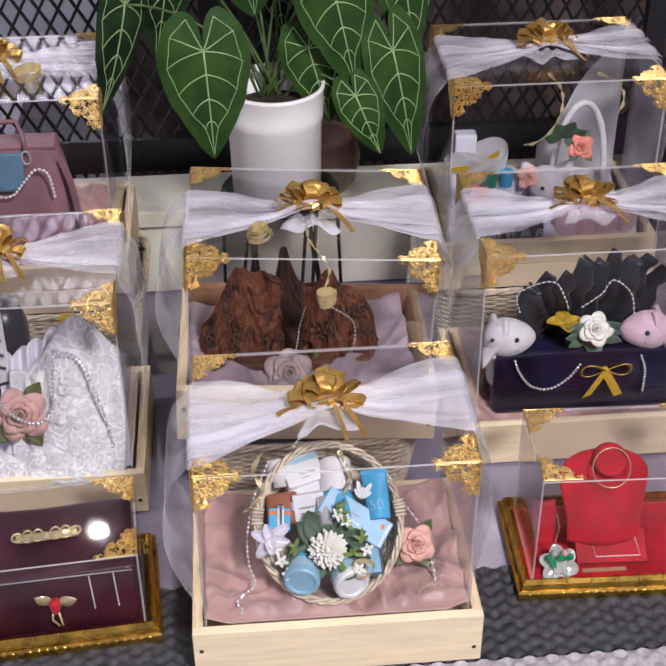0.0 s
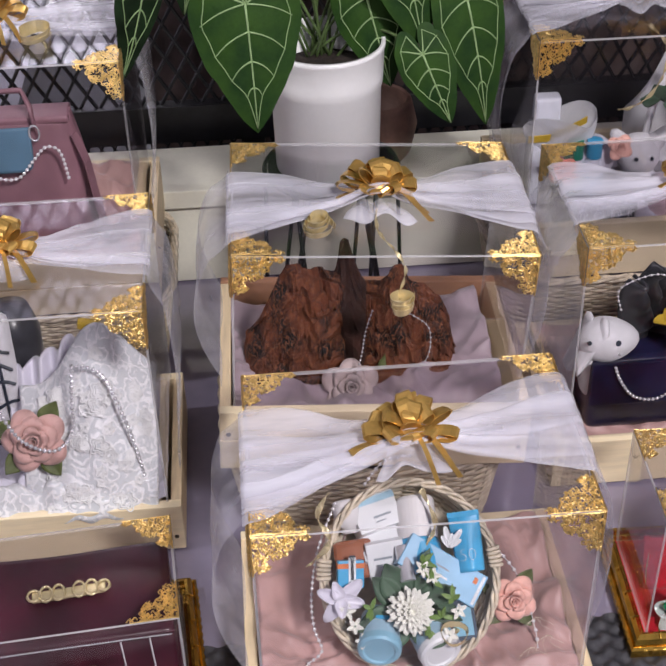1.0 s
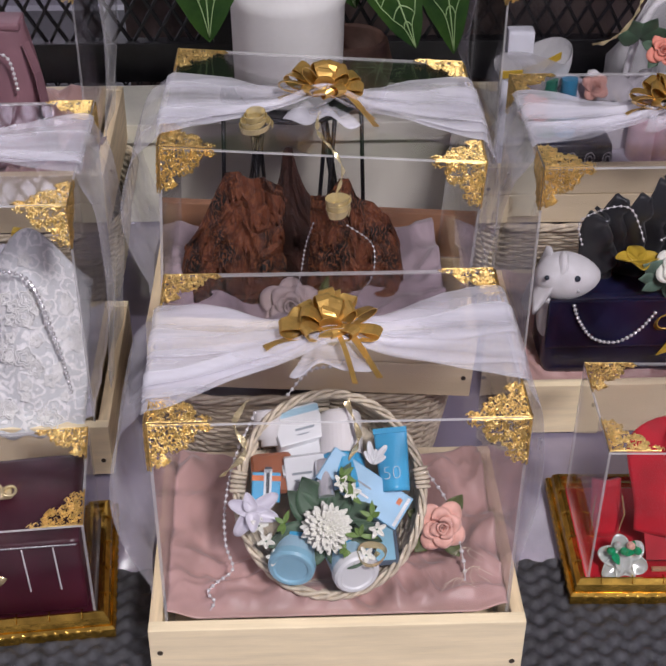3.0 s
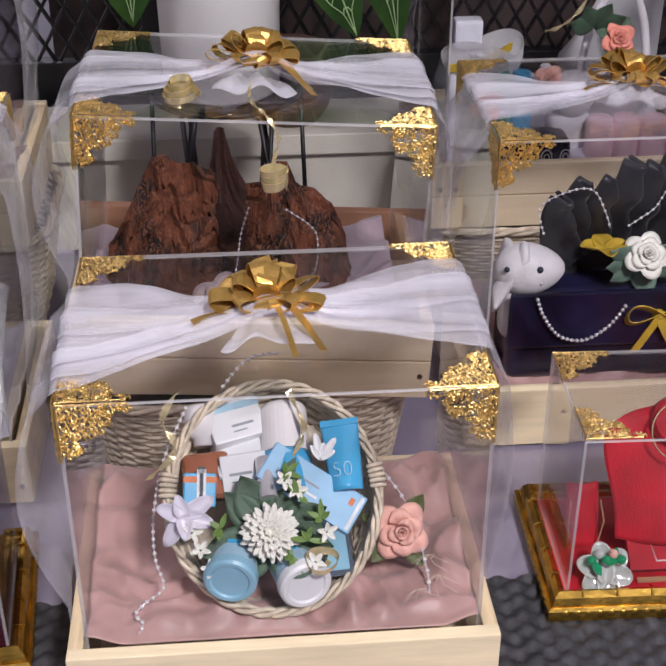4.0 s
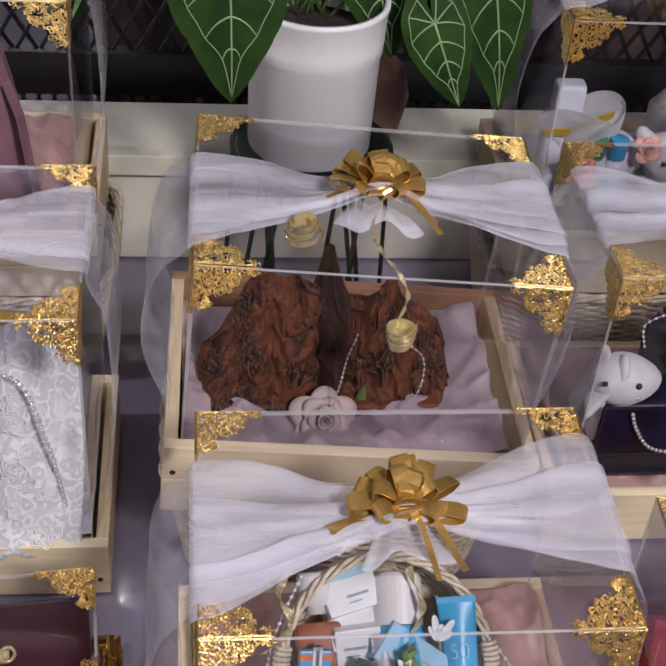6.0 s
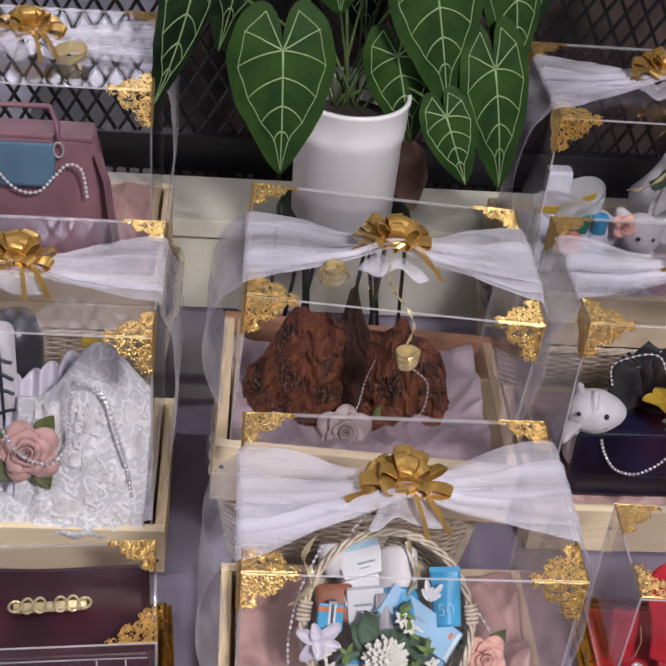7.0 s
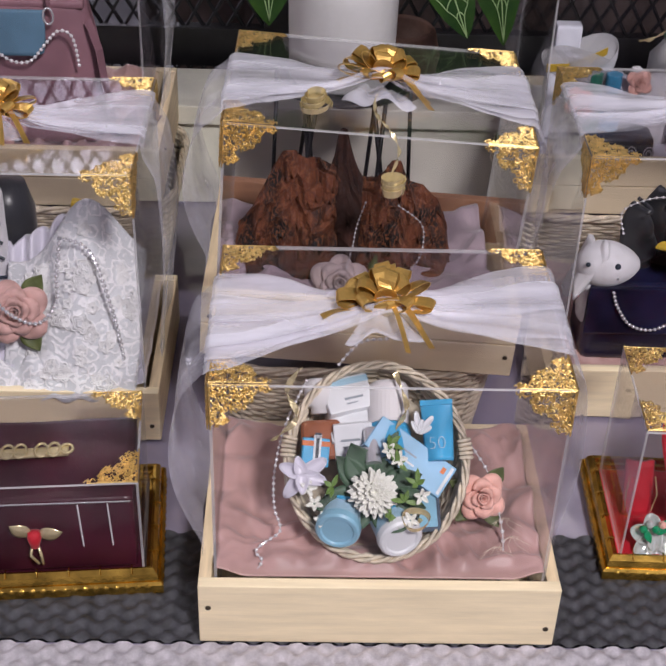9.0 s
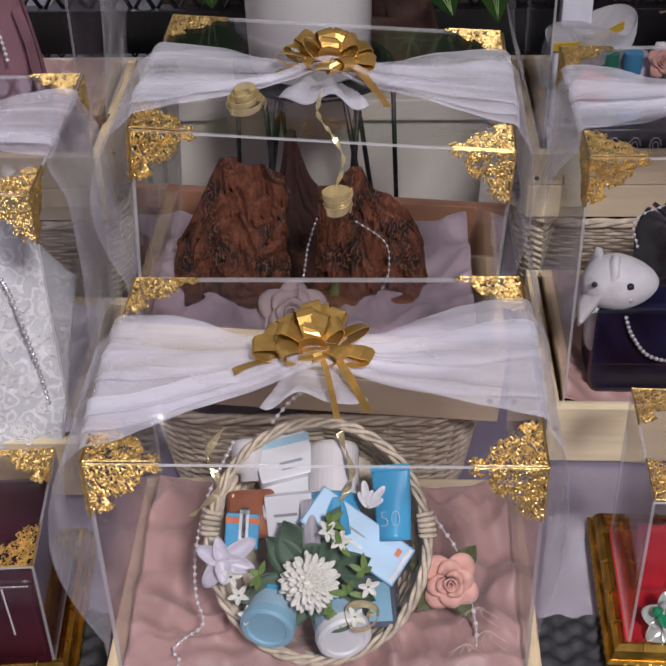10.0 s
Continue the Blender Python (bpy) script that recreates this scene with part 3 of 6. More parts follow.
def leaf(parent, top, tip, width, lean, mat, seed):
    """One heart-shaped leaf with raised pale veins, hanging from its stalk at top towards tip."""
    rng = random.Random(seed)
    top, tip = Vector(top), Vector(tip)
    ln = (tip - top).length
    wk = 1.00 * width / (2 * 0.50 * ln)
    cup, twist = rng.uniform(0.25, 0.5), rng.uniform(-0.15, 0.15)

    def surf(x, y, up=0.0):
        z = -cup * x * x / ln * 1.2 - 0.18 * y * y / ln + twist * x * y / ln + 0.03 * ln * math.sin(7 * y / ln + 1.5 * abs(x) / ln * 6) * abs(x) / ln
        return Vector((x, -y, z + up))

    bm = bmesh.new()
    n, rings = 96, 10
    grid = []
    for i in range(n):
        a = 360 * i / n
        aa = a if a <= 180 else 360 - a
        r = heart(aa) * ln * (1 + 0.012 * math.sin(9 * radians(a) + seed))
        sx = math.sin(radians(a))
        grid.append([bm.verts.new(surf(r * sx * wk * (j / rings), r * math.cos(radians(a)) * (j / rings))) for j in range(1, rings + 1)])
    mid = bm.verts.new(surf(0, 0))
    for i in range(n):
        p, q = grid[i], grid[(i + 1) % n]
        bm.faces.new((mid, p[0], q[0]))
        for j in range(rings - 1):
            bm.faces.new((p[j], p[j + 1], q[j + 1], q[j]))
    bmesh.ops.recalc_face_normals(bm, faces=bm.faces)
    d = (tip - top).normalized()
    face = Vector(lean).normalized()
    side = d.cross(face).normalized()
    face = side.cross(d).normalized()
    # local -y runs to the tip, z faces the viewer
    m = Matrix((-side, -d, face)).transposed().to_4x4()
    if m.to_3x3().determinant() < 0:
        m = Matrix((side, -d, face)).transposed().to_4x4()
    m.translation = top
    blade = part("leaf", bm, mat, parent, m=m, smooth=True)
    bm = bmesh.new()

    def vein(pts, r0, r1):
        dense = []
        for (x0, y0), (x1, y1) in zip(pts, pts[1:]):
            for s in range(3):
                dense.append((x0 + (x1 - x0) * s / 3, y0 + (y1 - y0) * s / 3))
        dense.append(pts[-1])
        for _ in range(2):
            dense = [dense[0]] + [tuple(0.25 * a + 0.5 * b + 0.25 * c for a, b, c in zip(*trio)) for trio in zip(dense, dense[1:], dense[2:])] + [dense[-1]]
        k = len(dense) - 1
        tube([surf(x, y, 0.0006) for x, y in dense], [r0 + (r1 - r0) * i / k for i in range(k + 1)], 5, bm)

    vein([(0, 0), (0, 0.3 * ln), (0, 0.6 * ln), (0, 0.97 * ln)], 0.0014, 0.0007)
    for sx in (-1, 1):
        ends = []
        for y0, ang, reach in ((0, 152, 0.80), (0, 112, 0.84), (0, 72, 0.84), (0.20, 62, 0.82), (0.42, 54, 0.80), (0.63, 46, 0.76)):
            ya = y0 * ln
            best = None
            # the vein ends a little inside the outline
            for s in [i / 40 for i in range(1, 41)]:
                x = s * 0.6 * ln * math.sin(radians(ang))
                y = ya + s * 0.6 * ln * math.cos(radians(ang))
                a = math.degrees(math.atan2(x, y))
                if math.hypot(x, y) > heart(a) * ln * reach:
                    break
                best = (x, y)
            if best is None:
                continue
            bx, by = best
            pts = [(0, ya), (sx * bx * wk * 0.35, ya + (by - ya) * 0.26 - 0.015 * ln), (sx * bx * wk * 0.7, ya + (by - ya) * 0.62 - 0.02 * ln), (sx * bx * wk, by)]
            vein(pts, 0.0011, 0.0006)
            ends.append((sx * bx * wk, by))
        if len(ends) > 2:
            bows = [ends[0]]
            for (xa, yb), (xc, yd) in zip(ends, ends[1:]):
                bows += [((xa + xc) * 0.5 * 0.95, (yb + yd) * 0.5 - 0.004 * ln), (xc, yd)]
            vein(bows + [(ends[-1][0] * 0.45, (ends[-1][1] + 0.97 * ln) * 0.5), (0, 0.97 * ln)], 0.0006, 0.0006)
    part("vein", bm, VEIN, blade, "raised pale veins", smooth=True)
    root = Vector((rng.uniform(-0.02, 0.02), rng.uniform(0.02, 0.05), PZ + 0.128))
    midp = (root + top) / 2 + Vector((0, 0.02, 0.06))
    pts = [root * (1 - t) ** 2 + midp * 2 * t * (1 - t) + top * t * t for t in [i / 10 for i in range(11)]]
    part("stalk", tube(pts, 0.0019, 6), STEM, parent, smooth=True)


PX, PY = -0.032, 0.665
# last value 1: rear leaf with its shade put into the colour
for i, (x0, z0, x1, z1, y0, y1, w, lean, dark) in enumerate((
    (-0.121, 0.515, -0.114, 0.392, 0.56, 0.54, 0.120, (0.1, -1, 0.35), 0),
    (0.052, 0.575, 0.083, 0.448, 0.64, 0.62, 0.112, (0.05, -1, 0.4), 0),
    (0.022, 0.478, 0.046, 0.385, 0.665, 0.65, 0.085, (-0.1, -1, 0.4), 0),
    (0.084, 0.425, 0.114, 0.352, 0.63, 0.615, 0.066, (-0.15, -1, 0.5), 0),
    (0.136, 0.470, 0.168, 0.336, 0.645, 0.63, 0.088, (0.2, -1, 0.3), 0),
    (0.150, 0.570, 0.178, 0.450, 0.69, 0.68, 0.088, (0.5, -1, 0.3), 0),
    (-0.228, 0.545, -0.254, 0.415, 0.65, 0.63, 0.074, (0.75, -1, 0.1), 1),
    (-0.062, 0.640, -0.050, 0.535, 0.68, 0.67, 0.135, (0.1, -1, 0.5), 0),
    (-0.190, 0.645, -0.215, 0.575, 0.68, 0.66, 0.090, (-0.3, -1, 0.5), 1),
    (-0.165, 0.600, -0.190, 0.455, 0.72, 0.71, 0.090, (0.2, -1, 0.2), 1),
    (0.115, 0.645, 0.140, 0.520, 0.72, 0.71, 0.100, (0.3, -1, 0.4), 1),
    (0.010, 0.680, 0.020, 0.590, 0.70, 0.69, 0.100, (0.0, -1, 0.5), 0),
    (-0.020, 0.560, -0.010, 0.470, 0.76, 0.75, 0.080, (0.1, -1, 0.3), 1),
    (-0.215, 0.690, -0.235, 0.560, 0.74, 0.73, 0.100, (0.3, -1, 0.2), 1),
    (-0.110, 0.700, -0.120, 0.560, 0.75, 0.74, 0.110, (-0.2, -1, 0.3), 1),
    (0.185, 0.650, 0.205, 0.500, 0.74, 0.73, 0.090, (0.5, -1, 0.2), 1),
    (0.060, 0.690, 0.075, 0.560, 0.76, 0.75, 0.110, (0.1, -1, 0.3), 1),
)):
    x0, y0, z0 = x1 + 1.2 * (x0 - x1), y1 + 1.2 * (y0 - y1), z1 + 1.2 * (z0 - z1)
    leaf(plant, (x0 - PX, y0 - PY, z0), (x1 - PX, y1 - PY, z1), w, lean, LEAF_SHADED if dark else LEAF, 40 + i)

stand = thing("plant_stand", pose(-0.028, 0.665, -0.004), "black wire plant stand with crossed legs", "plant stand")
for zz, rr in ((0.2873, 0.083), (0.03, 0.092)):
    part("ring", tube([(rr * math.cos(a), rr * math.sin(a), zz) for a in [2 * math.pi * k / 32 for k in range(32)]], 0.003, 6, closed=True), BLACK, stand, smooth=True)
part("plate", lathe([(0.079, 0.2870), (0.079, 0.2900), (0, 0.2900)], 32), BLACK, stand)
for lo, hi in ((180, 180), (0, 0), (-142, -114), (-108, -126), (-72, -54), (-38, -66), (142, 114), (108, 126), (72, 54), (38, 66)):
    a, b = radians(lo), radians(hi)
    part("leg", tube([(0.092 * math.cos(a), 0.092 * math.sin(a), 0.002), (0.082 * math.cos(b), 0.082 * math.sin(b), 0.2873)], 0.0028, 6), BLACK, stand, smooth=True)

clay = thing("clay_pot", pose(0.055, 0.80, 0.158), "small brown clay pot on the cream shelf behind the plant", "pot")
part("body", lathe([(0.035, 0.0), (0.05, 0.02), (0.058, 0.06), (0.05, 0.095), (0.045, 0.1), (0.042, 0.095), (0.045, 0.06)], 32), TERRA, clay, smooth=True)
clay.location.y = 0.9

# ---- small shapes for the gifts ----
PEARL = material("pearl_bead", (0.82, 0.80, 0.82), 0.18, 0.15, var=0.04, scale=50, coat=0.6)
SILVER = material("silver_bead", (0.85, 0.85, 0.88), 0.22, 0.6, var=0.05, scale=50)
ROSE_DUSTY = material("dusty_pink_silk", (0.68, 0.41, 0.37), 0.6, var=0.14, scale=40, bump=0.15, bump_scale=300, sheen=0.3)
ROSE_PEACH = material("peach_silk", (0.92, 0.50, 0.41), 0.6, var=0.12, scale=40, bump=0.15, bump_scale=300, sheen=0.3)
ROSE_CORAL = material("coral_silk", (0.86, 0.30, 0.22), 0.6, var=0.12, scale=40, bump=0.15, bump_scale=300, sheen=0.2)
ROSE_MAUVE = material("mauve_grey_silk", (0.56, 0.45, 0.43), 0.6, var=0.12, scale=40, bump=0.15, bump_scale=300, sheen=0.3)
ROSE_WHITE = material("ivory_silk", (0.88, 0.88, 0.80), 0.6, var=0.06, scale=40, bump=0.15, bump_scale=300, sheen=0.3)
SILK_LEAF = material("silk_leaf", (0.07, 0.14, 0.08), 0.55, var=0.25, scale=40, bump=0.2, bump_scale=200)
OLIVE_LEAF = material("olive_leaf", (0.13, 0.16, 0.05), 0.55, var=0.25, scale=40, bump=0.2, bump_scale=200)
SAGE = material("sage_leaf", (0.16, 0.26, 0.20), 0.6, var=0.2, scale=40, bump=0.2, bump_scale=200)
WHITE_CARD = material("white_carton", (0.80, 0.82, 0.84), 0.4, var=0.04, scale=20, bump=0.03)
PALE_BLUE = material("pale_blue_carton", (0.44, 0.67, 0.82), 0.35, var=0.08, scale=20, bump=0.03)
MID_BLUE = material("sky_blue_carton", (0.27, 0.53, 0.76), 0.35, var=0.10, scale=20, bump=0.03)
CYAN = material("bright_blue_plastic", (0.07, 0.42, 0.72), 0.3, var=0.08, scale=20, bump=0.03)
AQUA = material("aqua_plastic", (0.30, 0.58, 0.74), 0.3, var=0.08, scale=20, bump=0.03)
AMBER = material("amber_liquid", (0.34, 0.12, 0.06), 0.15, var=0.12, scale=20, bump=0.02, coat=0.5)
FROST = material("frosted_cap", (0.78, 0.76, 0.76), 0.35, var=0.03, scale=20, bump=0.02)
ORANGE = material("orange_print", (0.75, 0.20, 0.05), 0.5)
SMOKE = material("smoky_blue_carton", (0.10, 0.13, 0.17), 0.2, var=0.1, scale=20, bump=0.02, coat=0.5)
INK = material("dark_print", (0.02, 0.03, 0.05), 0.5)
GREYPRINT = material("grey_print", (0.32, 0.36, 0.40), 0.5)
WHITEPRINT = material("white_print", (0.85, 0.9, 0.95), 0.5)
CHAMPAGNE = material("champagne_curl", (0.86, 0.74, 0.44), 0.22, 0.65, var=0.08, scale=60)
LACE_CORD = material("raised_lace_cord", (0.90, 0.90, 0.90), 0.7, var=0.05, scale=90, bump=0.4, bump_scale=500)
LACE = material("white_lace", (0.76, 0.77, 0.79), 0.7, var=0.05, scale=60, bump=1.0, bump_scale=260, sheen=0.3)
nt = LACE.node_tree
lace_vo = nt.nodes.new("ShaderNodeTexVoronoi")
lace_vo.inputs["Scale"].default_value = 66
lace_rings = nt.nodes.new("ShaderNodeMath")
lace_rings.operation = "SINE"
lace_k = nt.nodes.new("ShaderNodeMath")
lace_k.operation = "MULTIPLY"
lace_k.inputs[1].default_value = 15
lace_warp = nt.nodes.new("ShaderNodeVectorMath")
lace_warp.operation = "MULTIPLY_ADD"
lace_warp.inputs[1].default_value = (0.016, 0.016, 0.016)
lace_nz = nt.nodes.new("ShaderNodeTexNoise")
lace_nz.inputs["Scale"].default_value = 75
nt.links.new(nt.nodes["Texture Coordinate"].outputs["Object"], lace_nz.inputs["Vector"])
nt.links.new(nt.nodes["Texture Coordinate"].outputs["Object"], lace_warp.inputs[2])
nt.links.new(lace_nz.outputs["Color"], lace_warp.inputs[0])
nt.links.new(lace_warp.outputs[0], lace_vo.inputs["Vector"])
nt.links.new(lace_vo.outputs["Distance"], lace_k.inputs[0])
nt.links.new(lace_k.outputs[0], lace_rings.inputs[0])
lace_ramp = nt.nodes.new("ShaderNodeValToRGB")
lace_ramp.color_ramp.elements[0].position, lace_ramp.color_ramp.elements[1].position = 0.0, 0.55
lace_ramp.color_ramp.elements[0].color, lace_ramp.color_ramp.elements[1].color = (0.68, 0.70, 0.73, 1), (0.92, 0.92, 0.94, 1)
nt.links.new(lace_rings.outputs[0], lace_ramp.inputs[0])
nt.links.new(lace_ramp.outputs[0], nt.nodes["Principled BSDF"].inputs["Base Color"])
nt.links.new(lace_ramp.outputs[0], nt.nodes["Bump"].inputs["Height"])
SATIN = material("white_satin", (0.74, 0.72, 0.82), 0.35, var=0.06, scale=12, bump=0.05, bump_scale=60, sheen=0.4)
NAVY = material("navy_leather", (0.012, 0.013, 0.045), 0.3, var=0.3, scale=30, bump=0.15, bump_scale=300)
SLATE = material("black_cloth", (0.036, 0.038, 0.046), 0.30, var=0.35, scale=16, bump=0.25, bump_scale=90, sheen=0.1)
PLUSH = material("white_plush", (0.78, 0.77, 0.80), 0.8, var=0.06, scale=80, bump=0.5, bump_scale=500, sheen=0.4)
PLUSH_PINK = material("pink_plush", (0.74, 0.52, 0.62), 0.8, var=0.08, scale=80, bump=0.5, bump_scale=500, sheen=0.4)
YELLOW = material("mustard_satin", (0.66, 0.45, 0.05), 0.35, 0.1, var=0.12, scale=40)
MAUVE = material("mauve_leather", (0.30, 0.155, 0.185), 0.42, var=0.10, scale=20, bump=0.15, bump_scale=350)
TEAL = material("blue_grey_leather", (0.10, 0.20, 0.29), 0.42, var=0.10, scale=20, bump=0.15, bump_scale=350)
MAROON = material("maroon_leather", (0.075, 0.011, 0.026), 0.36, var=0.25, scale=14, bump=0.12, bump_scale=220, coat=0.15)
RED = material("red_velvet", (0.52, 0.004, 0.020), 0.7, var=0.14, scale=30, bump=0.2, bump_scale=400, sheen=0.12)
CRYSTAL = material("crystal", (0.72, 0.78, 0.74), 0.08, 0.3, var=0.1, scale=60, coat=1.0)
EMERALD = material("green_stone", (0.01, 0.34, 0.14), 0.1, coat=1.0)
BATIK = bpy.data.materials.new("brown_batik")
BATIK.use_nodes = True
nt = BATIK.node_tree
bs = nt.nodes["Principled BSDF"]
tc = nt.nodes.new("ShaderNodeTexCoord")
nz = nt.nodes.new("ShaderNodeTexNoise")
nz.inputs["Scale"].default_value = 30
nz.inputs["Detail"].default_value = 3
wv = nt.nodes.new("ShaderNodeTexWave")
wv.inputs["Scale"].default_value, wv.inputs["Distortion"].default_value, wv.inputs["Detail"].default_value, wv.inputs["Detail Scale"].default_value = 60, 16, 3.0, 1.8
wr = nt.nodes.new("ShaderNodeValToRGB")
wr.color_ramp.elements[0].position, wr.color_ramp.elements[1].position = 0.72, 0.92
rp = nt.nodes.new("ShaderNodeValToRGB")
rp.color_ramp.elements[0].color, rp.color_ramp.elements[1].color = (0.006, 0.003, 0.003, 1), (0.135, 0.036, 0.013, 1)
rp.color_ramp.elements[0].position, rp.color_ramp.elements[1].position = 0.40, 0.58
ln = nt.nodes.new("ShaderNodeMix")
ln.data_type = "RGBA"
ln.inputs[7].default_value = (0.20, 0.066, 0.024, 1)
nt.links.new(tc.outputs["Object"], wv.inputs["Vector"])
nt.links.new(tc.outputs["Object"], nz.inputs["Vector"])
nt.links.new(nz.outputs["Fac"], rp.inputs[0])
nt.links.new(wv.outputs["Fac"], wr.inputs[0])
nt.links.new(wr.outputs[0], ln.inputs[0])
nt.links.new(rp.outputs[0], ln.inputs[6])
nt.links.new(ln.outputs[2], bs.inputs["Base Color"])
bs.inputs["Roughness"].default_value = 0.72
# dark resist lines and a raised weave
vo = nt.nodes.new("ShaderNodeTexVoronoi")
vo.feature = "DISTANCE_TO_EDGE"
vo.inputs["Scale"].default_value = 44
vr = nt.nodes.new("ShaderNodeValToRGB")
vr.color_ramp.elements[0].position, vr.color_ramp.elements[1].position = 0.015, 0.09
vr.color_ramp.elements[0].color = (0.12, 0.10, 0.10, 1)
wob = nt.nodes.new("ShaderNodeVectorMath")
wob.operation = "MULTIPLY_ADD"
wob.inputs[1].default_value = (0.022, 0.022, 0.022)
nt.links.new(nz.outputs["Color"], wob.inputs[0])
nt.links.new(tc.outputs["Object"], wob.inputs[2])
nt.links.new(wob.outputs[0], vo.inputs["Vector"])
nt.links.new(vo.outputs["Distance"], vr.inputs[0])
dk = nt.nodes.new("ShaderNodeMix")
dk.data_type, dk.blend_type = "RGBA", "MULTIPLY"
dk.inputs[0].default_value = 0.35
nt.links.new(ln.outputs[2], dk.inputs[6])
nt.links.new(vr.outputs[0], dk.inputs[7])
nt.links.new(dk.outputs[2], bs.inputs["Base Color"])
bmp = nt.nodes.new("ShaderNodeBump")
bmp.inputs["Strength"].default_value, bmp.inputs["Distance"].default_value = 0.5, 0.002
nt.links.new(wr.outputs[0], bmp.inputs["Height"])
nt.links.new(bmp.outputs[0], bs.inputs["Normal"])


# plain darker brown for the middle fold
BATIK_MID = material("dark_middle_cloth", (0.045, 0.014, 0.008), 0.9, var=0.3, scale=40, bump=0.4, bump_scale=300)


def ball(r, sub=2):
    bm = bmesh.new()
    bmesh.ops.create_icosphere(bm, subdivisions=sub, radius=r)
    return bm


def petal(width, height, curl, cup):
    def fn(u, v):
        x = (u - 0.5) * 2
        wd = width * (0.35 + 0.65 * math.sin(math.pi * min(1, 0.12 + 0.72 * v)))
        return (x * wd / 2, -cup * (1 - x * x) * width * 0.35 * math.sin(2.2 * v) - curl * height * v**3, height * v - 0.12 * height * x * x * v)

    return sheet(fn, 8, 7, 0.0006)


def rose_petal(r, a, b, h, span, curl):
    """One petal wrapped round the flower's axis: radius a at the foot to b at the lip, both in flower radii."""

    def fn(u, v):
        x = (u - 0.5) * 2
        lip = v * (1 - 0.30 * abs(x) ** 1.8)
        q = radians(span) * 0.5 * x * (0.55 + 0.45 * v)
        rad = r * (a + (b - a) * lip**0.9 + curl * max(0, lip - 0.72) ** 1.2 * 2.2)
        return (rad * math.sin(q), -rad * math.cos(q), r * (h * math.sin(1.75 * lip) - curl * 1.6 * max(0, lip - 0.8) - 0.05 * x * x + 0.03 * math.sin(6 * x + 9 * a) * v))

    return sheet(fn, 11, 9, 0.0007)


def rose(m, r, mat, label, petals=17, leaf_mat=None, group=""):
    """An open fabric rose; its face looks along local z."""
    g = thing("silk_rose", m, label, "flower", group)
    rng = random.Random(int(r * 1e5) + petals)
    n = max(3, petals // 4)
    for cnt, a, b, h, span, curl in ((2, 0.03, 0.12, 0.60, 220, 0.02), (3, 0.06, 0.24, 0.60, 150, 0.10), (n, 0.10, 0.46, 0.54, 118, 0.24), (n + 1, 0.14, 0.74, 0.42, 96, 0.36), (n + 1, 0.16, 1.06, 0.20, 86, 0.40)):
        ph = rng.uniform(0, 360)
        for k in range(cnt):
            bm = rose_petal(r, a, b * rng.uniform(0.94, 1.06), h * rng.uniform(0.93, 1.06), span, curl)
            part("petal", bm, mat, g, m=pose(0, 0, 0, 0, 0, ph + 360 * k / cnt + rng.uniform(-8, 8)), smooth=True)
    if leaf_mat:
        for a in (35, 150, 250, 320):
            green_leaf(g, pose(0, 0, -0.1 * r, 0, 0, a) @ pose(0, -0.55 * r, 0, 78), r * 0.8, r * 1.1, leaf_mat)
    return g


def green_leaf(parent, m, w, ln, mat):
    def fn(u, v):
        x = (u - 0.5) * 2
        wd = w * math.sin(math.pi * min(1, 0.05 + 0.95 * v) ** 0.85) * 0.5
        return (x * wd, -0.12 * ln * math.sin(2 * v) + 0.18 * wd * abs(x), ln * v)

    return part("leaf", sheet(fn, 6, 9, 0.0005), mat, parent, m=m, smooth=True)


def bead_string(points, r, mat, label, step=None):
    g = thing("bead_string", pose(*points[0]), label, "beads")
    o = Vector(points[0])
    pts = [Vector(p) - o for p in points]
    smooth_pts = []
    for i in range(len(pts) - 1):
        p0, p1, p2, p3 = pts[max(i - 1, 0)], pts[i], pts[i + 1], pts[min(i + 2, len(pts) - 1)]
        for s in [k / 10 for k in range(10)]:
            smooth_pts.append(0.5 * ((2 * p1) + (p2 - p0) * s + (2 * p0 - 5 * p1 + 4 * p2 - p3) * s * s + (3 * p1 - p0 - 3 * p2 + p3) * s**3))
    smooth_pts.append(pts[-1])
    part("thread", tube(smooth_pts, r * 0.25, 4), mat, g)
    me = bpy.data.meshes.new("bead")
    b = ball(r, 1)
    b.to_mesh(me)
    b.free()
    me.materials.append(mat)
    for p in me.polygons:
        p.use_smooth = True
    run, want = 0.0, 0.0
    step = step or r * 2.15
    n = 0
    for a, b in zip(smooth_pts, smooth_pts[1:]):
        d = (b - a).length
        while want <= run + d and n < 90:
            ob = new("bead", me)
            ob.parent = g
            ob.location = a.lerp(b, (want - run) / max(d, 1e-9))
            want += step
            n += 1
        run += d
    return g


def curl_ribbon(points, width, label, mat=None):
    g = thing("curled_ribbon", pose(*points[0]), label, "ribbon")
    o = Vector(points[0])
    pts = [Vector(p) - o for p in points]
    dense = []
    for i in range(len(pts) - 1):
        p0, p1, p2, p3 = pts[max(i - 1, 0)], pts[i], pts[i + 1], pts[min(i + 2, len(pts) - 1)]
        for s in [k / 8 for k in range(8)]:
            dense.append(0.5 * ((2 * p1) + (p2 - p0) * s + (2 * p0 - 5 * p1 + 4 * p2 - p3) * s * s + (3 * p1 - p0 - 3 * p2 + p3) * s**3))
    dense.append(pts[-1])
    ways = [Vector((math.cos(0.5 * i), 0.4, math.sin(0.5 * i) + 0.3)) for i in range(len(dense))]
    part("band", strip(dense, ways, width, 0.00025), mat or CHAMPAGNE, g)
    return g


